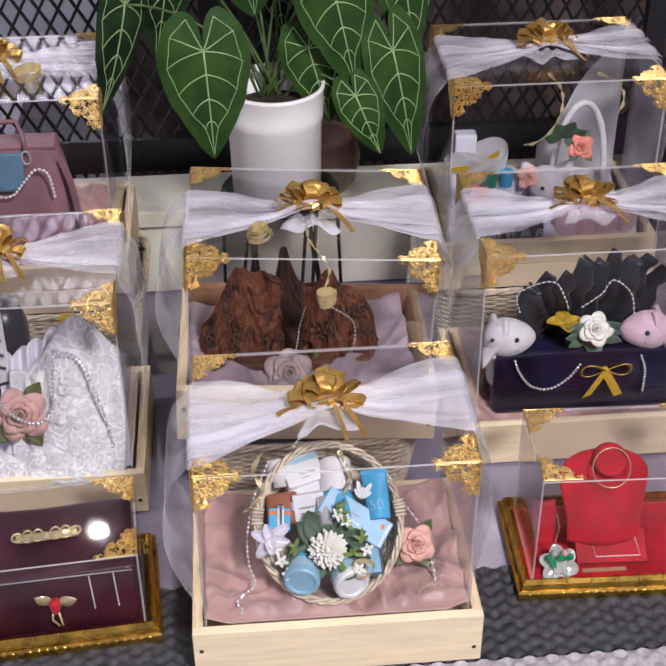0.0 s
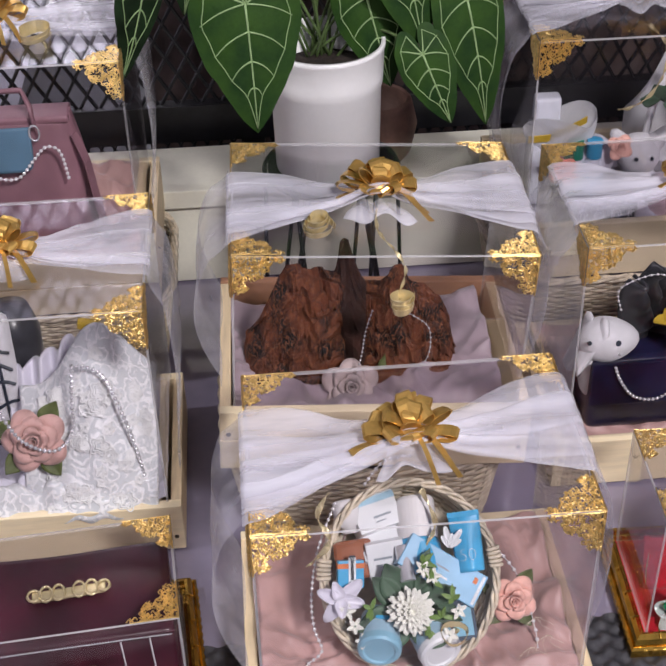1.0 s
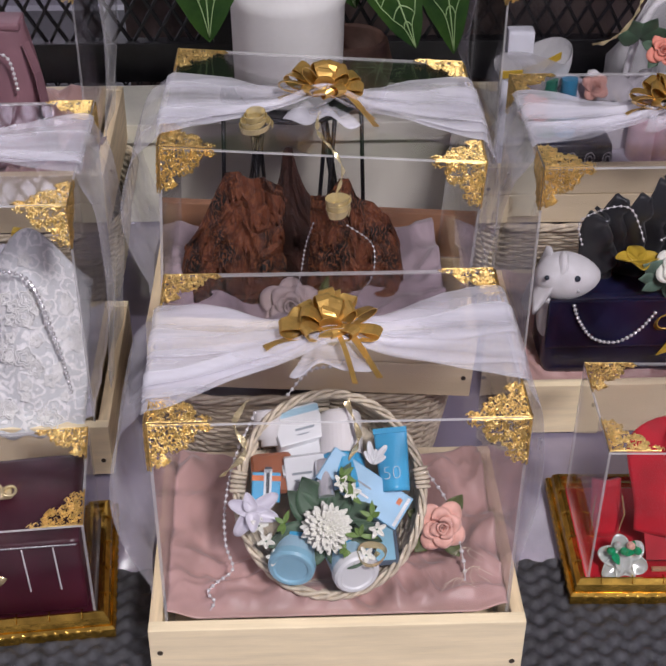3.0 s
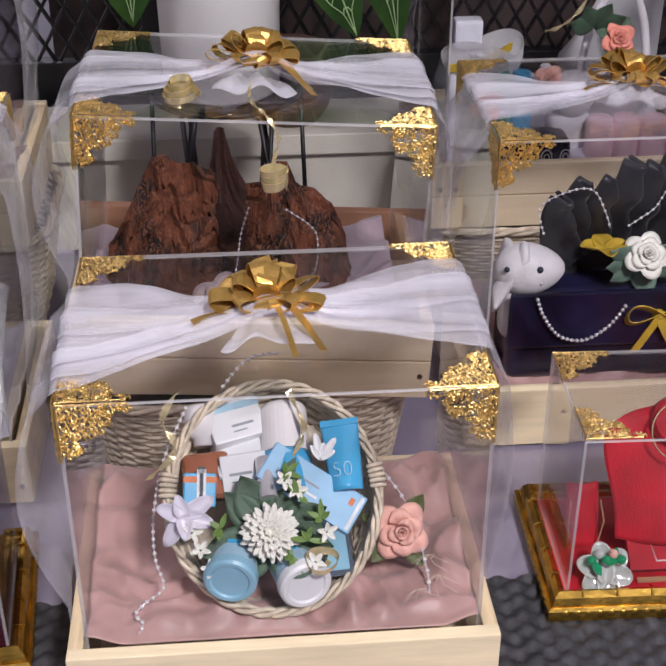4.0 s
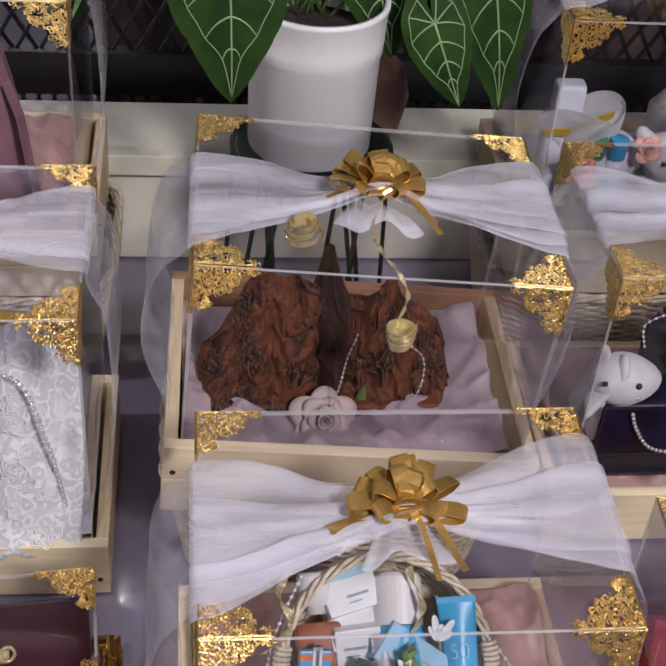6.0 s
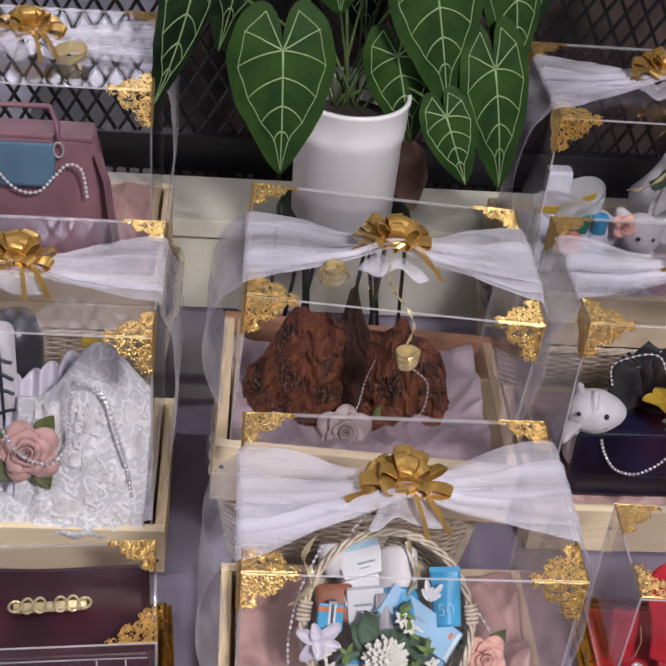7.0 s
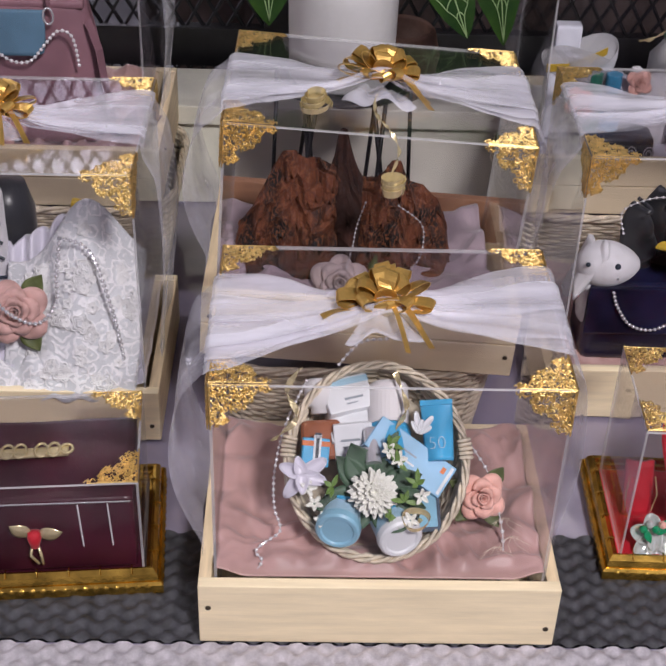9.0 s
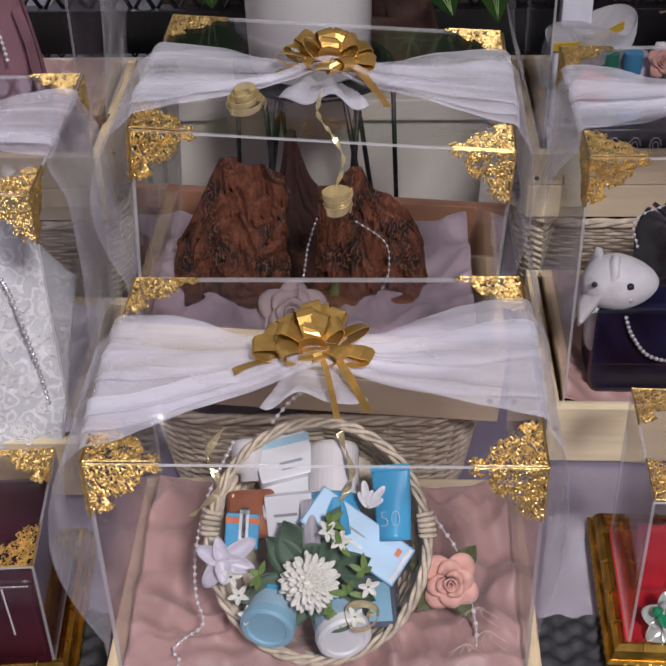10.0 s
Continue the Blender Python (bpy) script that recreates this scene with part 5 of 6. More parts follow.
part("lace_fold", sheet(lambda u, v: (-0.065 + 0.145 * u + 0.012 * (u - 0.5) * v, -0.128 + 0.115 * v - 0.012 * math.sin(math.pi * u), 0.004 + (0.52 + 0.48 * math.exp(-(((u - 0.62) / 0.32) ** 2))) * 0.185 * v**0.85 + 0.003 * math.sin(22 * (u - 0.6) * (1.4 - v) + 2)), 64, 44, 0.003), LACE, lace, "raised white lace", smooth=True)
for k in range(60):
    q = random.Random(300 + k)
    u, v = q.uniform(0.15, 0.95), q.uniform(0.05, 0.85)
    c = Vector((-0.065 + 0.145 * u + 0.012 * (u - 0.5) * v, -0.1295 + 0.115 * v - 0.012 * math.sin(math.pi * u), 0.006 + (0.52 + 0.48 * math.exp(-(((u - 0.62) / 0.32) ** 2))) * 0.185 * v**0.85 + 0.003 * math.sin(22 * (u - 0.6) * (1.4 - v) + 2)))
    bm = bmesh.new()
    r0 = q.uniform(0.004, 0.010)
    for j in range(3):
        tube([(r0 * (1 - 0.3 * j) * math.cos(a) * (1 + 0.22 * math.cos(5 * a)), r0 * (1 - 0.3 * j) * math.sin(a) * (1 + 0.22 * math.cos(5 * a)), 0) for a in [2 * math.pi * n / 30 for n in range(30)]], 0.0008, 5, bm, closed=True)
    part("lace_motif", bm, LACE_CORD, lace, m=Matrix.Translation(c) @ pose(0, 0, 0, 55), smooth=True)
part("satin_fold", sheet(lambda u, v: (-0.085 + 0.10 * u, -0.06 + 0.07 * v + 0.008 * math.sin(2 * math.pi * 4.5 * u), (0.105 + 0.055 * u) * v**0.8 + 0.003 * math.sin(20 * u)), 60, 24, 0.003), SATIN, lace, "pleated white satin", smooth=True)
part("front_fold", sheet(lambda u, v: (-0.16 + 0.24 * u, -0.136 + 0.05 * v, 0.0 + 0.035 * math.sin(math.pi * v) + 0.006 * math.sin(26 * u) + 0.004 * math.sin(47 * u + 5 * v)), 70, 14, 0.002), LACE, lace, smooth=True)
part("tie", box_bm(-0.012, 0.012, -0.012, 0.0, 0.148, 0.158, 0.003), YELLOW, lace, "gold satin tie", m=pose(-0.02, 0.02, 0.012, 0, 12, 0))
rose(pose(-0.384, 0.354, 0.140, 58, 4, 0), 0.030, ROSE_DUSTY, "large dusty pink fabric rose before white lace", 19, OLIVE_LEAF)
rose(pose(-0.392, 0.344, 0.067, 50, 0, 0), 0.024, SATIN, "white ribbon rose lying on lace", 12)
bead_string([(-0.335, 0.382, 0.217), (-0.338, 0.362, 0.182), (-0.34, 0.354, 0.152), (-0.36, 0.337, 0.137), (-0.39, 0.327, 0.162), (-0.41, 0.332, 0.202), (-0.425, 0.337, 0.227)], 0.0027, SILVER, "silver bead chain looped over the lace")
bead_string([(-0.335, 0.382, 0.217), (-0.305, 0.377, 0.207), (-0.283, 0.352, 0.162), (-0.272, 0.342, 0.112), (-0.268, 0.337, 0.074)], 0.0027, SILVER, "silver bead chain hanging over the lace")
pouch = thing("patterned_pouch", pose(-0.445, 0.452, 0.052), "black and white patterned pouch beside the lace", "pouch")
part("body", box_bm(-0.035, 0.035, -0.02, 0.02, 0.0, 0.185, 0.014, segments=3), PLUSH, pouch, smooth=True)
for k in range(6):
    part("stripe", tube([(-0.036 + 0.072 * s, -0.0215, 0.02 + 0.028 * k + 0.008 * math.sin(6 * s + k)) for s in [i / 10 for i in range(11)]], 0.002, 5), INK, pouch)
for k in range(3):
    part("stripe", tube([(-0.022 + 0.022 * k, -0.0215, 0.01 + 0.165 * s) for s in [i / 10 for i in range(11)]], 0.0018, 5), INK, pouch)
cap = thing("black_bundle", pose(-0.415, 0.492, 0.052), "black rolled cloth behind the pouch", "cloth")
part("roll", lathe([(0, 0), (0.03, 0.005), (0.032, 0.14), (0.024, 0.17), (0, 0.175)], 24), SLATE, cap, smooth=True)

# ---- navy clutch box ----
cl = thing("clutch_bag", pose(0.372, 0.434, 0.082), "navy leather clutch bag with a bead strap", "bag")
part("body", box_bm(-0.128, 0.135, -0.045, 0.03, -0.02, 0.082, 0.014, segments=4), NAVY, cl, smooth=True)
part("flap", box_bm(-0.13, 0.137, -0.051, -0.0455, 0.022, 0.084, 0.0024), NAVY, cl)
fanl = thing("pleated_cloth", pose(0.36, 0.479, 0.160), "black satin cloth pleated into leaf-shaped folds", "cloth")
for k in range(9):
    a = -17 + 4.2 * k
    ln = 0.118 + 0.026 * math.sin(math.pi * (k + 0.5) / 9) + 0.006 * (k % 2)
    bm = sheet(lambda u, v: ((u - 0.5) * 0.046 * math.sin(math.pi * (0.24 + 0.75 * v)) ** 0.75, -0.034 * math.sin(math.pi * u) * (1 - 0.45 * v) - 0.012 * v + 0.004 * math.sin(9 * v + k) + 0.003 * math.sin(23 * v + 2 * k) * math.sin(math.pi * u), ln * v), 14, 22, 0.004)
    part("pleat", bm, SLATE, fanl, m=pose(-0.060 + 0.0165 * k, -0.012 + 0.007 * (k % 2), -0.02, 8, a, 34), smooth=True)
for sx, mat, label in ((-1, PLUSH, "white plush toy head with black eyes"), (1, PLUSH_PINK, "pale pink plush toy head with black eyes")):
    x = 0.262 if sx < 0 else 0.455
    pl = thing("plush_toy", pose(x, 0.412, 0.180, 0, 0, 0), label, "soft toy", "plush toys on the clutch")
    bm = bmesh.new()
    bmesh.ops.create_uvsphere(bm, u_segments=28, v_segments=18, radius=1)
    for v in bm.verts:
        n = v.co.copy()
        k = 1 + 0.22 * max(0, -sx * n.x) ** 2
        v.co = Vector((n.x * 0.032 * k, n.y * 0.026, n.z * 0.027 * (1 + 0.08 * n.x * sx)))
    part("head", bm, mat, pl, smooth=True)
    part("ear", sheet(lambda u, v: (sx * (0.006 + 0.03 * u), -0.022 + 0.03 * v, 0.020 - 0.055 * u + 0.014 * math.sin(3 * v)), 10, 8, 0.006), mat, pl, smooth=True)
    part("ear", sheet(lambda u, v: (sx * (0.018 + 0.022 * u), 0.004 + 0.02 * v, 0.024 - 0.07 * u), 10, 8, 0.006), mat, pl, smooth=True)
    part("eye", ball(0.0036, 2), INK, pl, m=pose(-sx * 0.008, -0.0225, 0.010), smooth=True)
    part("eye", ball(0.0028, 2), INK, pl, m=pose(sx * 0.024, -0.019, 0.010), smooth=True)
    part("nose", ball(0.0018, 1), SILVER, pl, m=pose(-sx * 0.010, -0.025, -0.004), smooth=True)
    part("body", box_bm(-0.024, 0.024, -0.015, 0.018, -0.075, -0.016, 0.012, segments=3), mat, pl, smooth=True)
rose(pose(0.374, 0.389, 0.202, 52, 0, 0), 0.0200, ROSE_WHITE, "ivory fabric rose on the clutch bag", 18)
sp = thing("leaf_spray", pose(0.374, 0.404, 0.190), "sage green fabric leaves behind the ivory rose", "leaves")
for a, ln in ((55, 0.046), (80, 0.04), (100, 0.042), (-60, 0.05), (-85, 0.045), (-110, 0.04), (170, 0.04)):
    green_leaf(sp, pose(0, 0, 0, 0, a, 0) @ pose(0, -0.004, 0, 18), 0.026, ln, SAGE)
g = thing("satin_flower", pose(0.335, 0.399, 0.205), "mustard satin knot among the leaves", "ribbon")
for k in range(4):
    part("loop", petal(0.022, 0.022, 0.3, 1.0), YELLOW, g, m=pose(0, 0, 0, 0, 0, 90 * k) @ pose(0, 0, 0, 50), smooth=True)
g = thing("satin_bow", pose(0.392, 0.379, 0.140), "mustard satin bow tied on the clutch bag", "bow")
for sx in (-1, 1):
    pts = [(sx * 0.034 * math.sin(math.pi * s), -0.004 - 0.004 * math.sin(2 * math.pi * s), 0.012 * math.sin(2 * math.pi * s) + 0.002) for s in [i / 14 for i in range(15)]]
    part("loop", strip(pts, [(0, -1, 0.9)] * 15, 0.014, 0.0004), YELLOW, g)
    pts = [(sx * 0.022 * s, -0.004, -0.040 * s) for s in [i / 6 for i in range(7)]]
    part("tail", strip(pts, [(1, 0.1, 0.3)] * 7, 0.012, 0.0004), YELLOW, g)
part("knot", ball(0.006, 2), YELLOW, g, smooth=True)
bead_string([(0.268, 0.380, 0.162), (0.275, 0.378, 0.144), (0.292, 0.376, 0.122), (0.318, 0.376, 0.116), (0.342, 0.378, 0.130), (0.358, 0.380, 0.152)], 0.0024, SILVER, "silver bead strap looped over the navy clutch")
bead_string([(0.440, 0.380, 0.160), (0.447, 0.378, 0.140), (0.448, 0.377, 0.115), (0.448, 0.377, 0.100)], 0.0024, SILVER, "silver bead strap hanging on the navy clutch")
bead_string([(0.278, 0.419, 0.215), (0.272, 0.416, 0.245), (0.30, 0.414, 0.262), (0.322, 0.412, 0.262), (0.335, 0.409, 0.240), (0.34, 0.404, 0.225)], 0.0017, PEARL, "string of small pearl beads over black pleats", 0.007)
bead_string([(0.36, 0.409, 0.225), (0.385, 0.414, 0.240), (0.40, 0.416, 0.260), (0.425, 0.414, 0.240), (0.432, 0.409, 0.210)], 0.0017, PEARL, "string of small pearl beads over black pleats", 0.007)

# ---- gilt frame trays ----


def gilt_tray(m, w, d, label):
    """A low tray with an ornate gilt moulding; front left corner at the origin."""
    g = thing("gilt_tray", m, label, "tray", "gilt trays on the mat")
    prof = [(0.74 * p, z) for p, z in ((0.0, 0.0), (0.0, 0.010), (0.003, 0.013), (0.005, 0.012), (0.008, 0.020), (0.013, 0.025), (0.017, 0.024), (0.019, 0.019), (0.022, 0.018), (0.0235, 0.012), (0.0235, 0.0))]
    corners = ((0, 0), (w, 0), (w, d), (0, d))
    inward = ((1, 1), (-1, 1), (-1, -1), (1, -1))
    for k in range(4):
        (xa, ya), (xb, yb) = corners[k], corners[(k + 1) % 4]
        ia, ib = inward[k], inward[(k + 1) % 4]
        bm = bmesh.new()
        a = [bm.verts.new((xa + ia[0] * p, ya + ia[1] * p, z)) for p, z in prof]
        b = [bm.verts.new((xb + ib[0] * p, yb + ib[1] * p, z)) for p, z in prof]
        n = len(prof)
        for i in range(n):
            bm.faces.new((a[i], a[(i + 1) % n], b[(i + 1) % n], b[i]))
        bm.faces.new(a)
        bm.faces.new(b)
        bmesh.ops.recalc_face_normals(bm, faces=bm.faces)
        rail = part("moulding", bm, GOLD_FRAME, g)
        ln = math.hypot(xb - xa, yb - ya)
        ux, uy = (xb - xa) / ln, (yb - ya) / ln
        nx, ny = -uy, ux
        me = bpy.data.meshes.new("scallop")
        bb = bmesh.new()
        bmesh.ops.create_uvsphere(bb, u_segments=8, v_segments=5, radius=1)
        bb.to_mesh(me)
        bb.free()
        me.materials.append(GOLD_FRAME)
        for p in me.polygons:
            p.use_smooth = True
        cnt = int(ln / 0.010)
        for i in range(cnt):
            s = (i + 0.5) * ln / cnt
            if s < 0.006 or s > ln - 0.006:
                continue
            ob = new("scallop", me)
            ob.parent = rail
            ob.matrix_basis = Matrix.Translation((xa + ux * s + nx * 0.0015, ya + uy * s + ny * 0.0015, 0.0075)) @ pose(0, 0, 0, 0, 0, math.degrees(math.atan2(uy, ux))) @ Matrix.Diagonal((0.0046, 0.003, 0.0042, 1))
        bar = bpy.data.meshes.new("groove_bar")
        bb = tube([(0, -0.005, -0.003), (0, 0, 0), (0, 0.0055, -0.001)], 0.0009, 5)
        bb.to_mesh(bar)
        bb.free()
        bar.materials.append(GOLD_FRAME)
        q = int(ln / 0.030)
        for i in range(1, q):
            s = i * ln / q
            ob = new("groove_bar", bar)
            ob.parent = rail
            ob.matrix_basis = pose(xa + ux * s + nx * 0.0096, ya + uy * s + ny * 0.0096, 0.0255, 0, 0, math.degrees(math.atan2(uy, ux)))
    return g


def tray_cover(parent, m, w, d, z0, z1):
    c = new("cover")
    c.parent = parent
    c.matrix_basis = m
    tagged(c, "clear acrylic cover with gold corners")
    cover(c, w, d, z0, z1, 0.98, False)
    return c


# maroon wallet tray
ML = pose(-0.474, 0.0593, 0.0, 0, 0, 4.5)
lt_ = gilt_tray(ML, 0.27, 0.172, "gilt moulded tray holding a maroon wallet")
part("floor_board", box_bm(0.0165, 0.2535, 0.0165, 0.1555, 0.004, 0.008), MAROON, lt_)
tray_cover(lt_, pose(0.135, 0.0185, 0), 0.234, 0.136, 0.0085, 0.128)
wl = thing("wallet", ML @ pose(0.135, 0.088, 0.009), "glossy maroon leather wallet box with gold trim", "wallet")
part("body", box_bm(-0.110, 0.110, -0.060, 0.058, 0, 0.092, 0.005, segments=3), MAROON, wl, smooth=True)
part("flap", sheet(lambda u, v: (-0.110 + 0.220 * u, 0.058 - 0.119 * v, 0.0925 + 0.010 * math.sin(math.pi * v) + 0.0012 * math.sin(9 * u + 5 * v) - 0.003 * v), 24, 20, 0.003), MAROON, wl, smooth=True)
clasp = part("clasp", box_bm(-0.036, 0.036, -0.006, 0.006, 0.0, 0.004, 0.0018), CHAMPAGNE, wl, "ornate pale gold clasp", m=pose(0.012, -0.008, 0.1045, 0, 0, 2))
for x in (-0.034, -0.022, -0.010, 0.010, 0.022, 0.034):
    part("scroll", tube([(x + 0.006 * math.cos(a), (0.007 if abs(x) > 0.03 else 0.010) * math.sin(a), 0.005) for a in [2 * math.pi * k / 12 for k in range(12)]], 0.0016, 5, closed=True), CHAMPAGNE, clasp, smooth=True)


def on_wallet(x, y, z):
    return tuple((ML @ pose(0.135 + x, 0.088 + y, 0.009 + z)).translation)


bead_string([on_wallet(-0.108, -0.0630, 0.0895), on_wallet(0.0, -0.0632, 0.0905), on_wallet(0.108, -0.0630, 0.0895)], 0.0012, SILVER, "fine silver bead trim along the wallet's flap")
for x in (0.058, 0.086):
    bead_string([on_wallet(x, -0.0625, 0.086), on_wallet(x + 0.001, -0.0625, 0.060), on_wallet(x + 0.002, -0.0625, 0.034)], 0.0011, PEARL, "thin bead tassel hanging on the wallet")
br = thing("brooch", ML @ pose(0.150, 0.0255, 0.056, 78), "small red brooch with pale gold wings", "brooch")
bm = bmesh.new()
merge(bm, lathe([(0, -0.010), (0.004, -0.008), (0.007, 0.002), (0.006, 0.009), (0, 0.011)], 14), pose(0, 0, 0.004, -90))
part("body", bm, RED, br, smooth=True)
for sx in (-1, 1):
    green_leaf(br, pose(sx * 0.004, 0.004, 0.004, -80, 0, 0) @ pose(0, 0, 0, 0, sx * 62 + 14), 0.017, 0.024, CHAMPAGNE)
    part("leg", tube([(sx * 0.003, -0.008, 0.003), (sx * 0.005, -0.018, 0.003), (sx * 0.002 + 0.004, -0.028, 0.002)], 0.0016, 6), CHAMPAGNE, br, smooth=True)

# red jewellery tray
MR = pose(0.228, 0.106, 0.0, 0, 0, -2.0)
rt = gilt_tray(MR, 0.27, 0.170, "gilt moulded tray holding red jewellery stands")
part("floor_board", box_bm(0.0165, 0.2535, 0.0165, 0.1535, 0.004, 0.012), RED, rt, "red velvet floor")
tray_cover(rt, pose(0.130, 0.0185, 0), 0.222, 0.136, 0.0125, 0.176)
bust = thing("necklace_stand", MR @ pose(0.116, 0.112, 0.0125), "red velvet necklace stand with a fine gold chain", "jewellery stand")


def bust_surface(u, v):
    """A flat shoulder form: narrow foot, wide rounded shoulders, leaning back."""
    half = 0.046 + 0.010 * smoothstep(0.15, 0.72, v) if v < 0.72 else 0.056 * math.sqrt(max(0.02, 1 - ((v - 0.72) / 0.285) ** 2))
    return ((u - 0.5) * 2 * half, -0.046 + 0.050 * v - 0.012 * math.sin(math.pi * u), 0.022 + 0.108 * v)


part("bust", sheet(bust_surface, 28, 30, 0.006), RED, bust, smooth=True)
part("neck", lathe([(0, 0.008), (0.019, 0.008), (0.0212, 0.005), (0.0212, -0.004), (0, -0.004)], 36), RED, bust, m=pose(0.004, -0.012, 0.124, 58), smooth=False)
part("prop", box_bm(-0.03, 0.03, 0.004, 0.012, 0, 0.11, 0.002), RED, bust)
part("chain", tube([(0.004 + 0.0235 * math.cos(a), -0.026 + 0.012 * math.sin(a), 0.122 + 0.022 * math.sin(a)) for a in [2 * math.pi * k / 40 for k in range(40)]], 0.0008, 5, closed=True), CHAMPAGNE, bust, "fine pale gold chain", smooth=True)
ramp = thing("bracelet_stand", MR @ pose(0.124, 0.064, 0.0125), "red velvet bracelet ramp with a pearl-edged chain", "jewellery stand")
part("ramp", sheet(lambda u, v: ((u - 0.5) * 0.088, -0.024 + 0.034 * v, 0.007 + 0.024 * v), 6, 8, 0.006), RED, ramp, smooth=False)
part("foot", box_bm(-0.042, 0.042, 0.000, 0.008, 0, 0.018, 0.002), RED, ramp)
part("bracelet", tube([(-0.026, 0.006, 0.0285), (0.030, 0.006, 0.0285), (0.036, -0.018, 0.0115), (-0.020, -0.018, 0.0115)], 0.0009, 5, closed=True), PEARL, ramp, "thin chain bracelet")
ear = thing("earring_stand", MR @ pose(0.046, 0.096, 0.0125), "small red velvet earring stand", "jewellery stand")
part("face", sheet(lambda u, v: ((u - 0.5) * 0.030, -0.014 + 0.022 * v - 0.004 * math.sin(math.pi * u), 0.056 * v), 10, 8, 0.006), RED, ear, smooth=True)
part("chain", tube([(-0.013, -0.010, 0.05), (-0.015, -0.016, 0.03), (-0.014, -0.019, 0.01)], 0.0008, 4), CHAMPAGNE, ear)
part("chain", tube([(0.013, -0.010, 0.05), (0.017, -0.016, 0.03), (0.013, -0.019, 0.01)], 0.0008, 4), CHAMPAGNE, ear)
part("bar", box_bm(-0.028, 0.028, -0.0025, 0.0025, 0.0, 0.003, 0.0008), CHAMPAGNE, thing("gold_bar", MR @ pose(0.112, 0.033, 0.0126, 0, 0, 1), "thin gold bar on red velvet", "jewellery"))
gem = thing("crystal_brooch", MR @ pose(0.055, 0.040, 0.027, 50) @ Matrix.Scale(1.3, 4), "crystal flower brooch with green stones", "brooch")
for k in range(6):
    part("petal", petal(0.016, 0.019, 0.15, 0.7), CRYSTAL, gem, m=pose(0, -0.004, 0, 0, 0, 60 * k + 10) @ pose(0, 0, 0, 68), smooth=True)
for k in range(5):
    part("stone", ball(0.0034, 2), EMERALD if k % 2 == 0 else (CRYSTAL if k == 1 else ROSE_PEACH), gem, m=pose(-0.010 + 0.005 * k, 0.003 + 0.004 * (k % 2), 0.008), smooth=False)
part("plume", petal(0.014, 0.020, 0.1, 0.6), CRYSTAL, gem, m=pose(0, 0.006, 0.002, 80), smooth=True)
for k in range(4):
    green_leaf(gem, pose(-0.008 + 0.006 * k, 0.002, 0.006, 0, 0, 70 * k + 20) @ pose(0, 0, 0, 60), 0.006, 0.011, EMERALD)

# ---- mauve handbag box ----
bag = thing("handbag", pose(-0.438, 0.69, 0.196), "mauve leather handbag with a blue-grey front flap", "handbag")
part("body", sheet(lambda u, v: (0.118 * (1 - 0.16 * v**2) * math.copysign(abs(math.cos(2 * math.pi * u)) ** 0.35, math.cos(2 * math.pi * u)), 0.042 * (1 - 0.55 * v) * math.copysign(abs(math.sin(2 * math.pi * u)) ** 0.6, math.sin(2 * math.pi * u)), 0.172 * v), 64, 14, 0.002), MAUVE, bag, smooth=True)
part("base", box_bm(-0.112, 0.112, -0.038, 0.038, 0.0, 0.006, 0.002), MAUVE, bag)
part("top_edge", box_bm(-0.098, 0.098, -0.020, 0.020, 0.163, 0.173, 0.004, segments=3), MAUVE, bag, smooth=True)
part("flap", sheet(lambda u, v: (0.014 + (u - 0.5) * 0.078 * (1 - 0.10 * max(0, v - 0.7) ** 2 * 10 * (2 * abs(u - 0.5)) ** 4), -0.030 - 0.014 * v, 0.166 - 0.052 * v + 0.004 * (2 * abs(u - 0.5)) ** 6 * v), 24, 12, 0.003), TEAL, bag, "blue-grey leather flap", smooth=True)
for x in (-0.058, 0.058):
    part("ring", tube([(x + 0.006 * math.cos(a), -0.034, 0.160 + 0.010 * math.sin(a)) for a in [2 * math.pi * k / 16 for k in range(16)]], 0.0014, 5, closed=True), SILVER, bag, "steel ring", smooth=True)
part("handle", tube([(-0.058, -0.030, 0.165), (-0.056, -0.024, 0.19), (-0.045, 0.0, 0.20), (0.045, 0.0, 0.20), (0.056, -0.024, 0.19), (0.058, -0.030, 0.165)], 0.0035, 8), MAUVE, bag, smooth=True)
part("strap", strip([(0.102, -0.02, 0.15), (0.115, -0.035, 0.12), (0.122, -0.045, 0.07), (0.13, -0.05, 0.02)], [(0.5, 1, 0)] * 4, 0.012, 0.001), MAUVE, bag)
bead_string([(-0.476, 0.652, 0.40), (-0.468, 0.648, 0.365), (-0.452, 0.645, 0.33), (-0.430, 0.644, 0.306), (-0.405, 0.644, 0.304), (-0.385, 0.645, 0.325), (-0.368, 0.646, 0.342), (-0.352, 0.646, 0.335), (-0.346, 0.645, 0.298)], 0.0026, PEARL, "string of round pearl beads over the handbag", 0.0062)
bead_string([(-0.488, 0.650, 0.38), (-0.487, 0.647, 0.33), (-0.485, 0.645, 0.28), (-0.483, 0.644, 0.23)], 0.0026, PEARL, "string of round pearl beads over the handbag", 0.0062)
dry = thing("dried_leaf_spray", pose(-0.30, 0.665, 0.195), "brown dried leaves and straps beside the handbag", "leaves")
for k, (a, b) in enumerate(((20, 10), (60, -20), (-30, 25), (100, 5), (-70, -10))):
    green_leaf(dry, pose(0, 0, 0, 0, a, 0) @ pose(0, 0, 0, b), 0.020, 0.055, TERRA if k % 2 else MAUVE)
rose(pose(-0.445, 0.645, 0.215, 60), 0.022, ROSE_DUSTY, "dusty pink fabric rose before the handbag", 13)

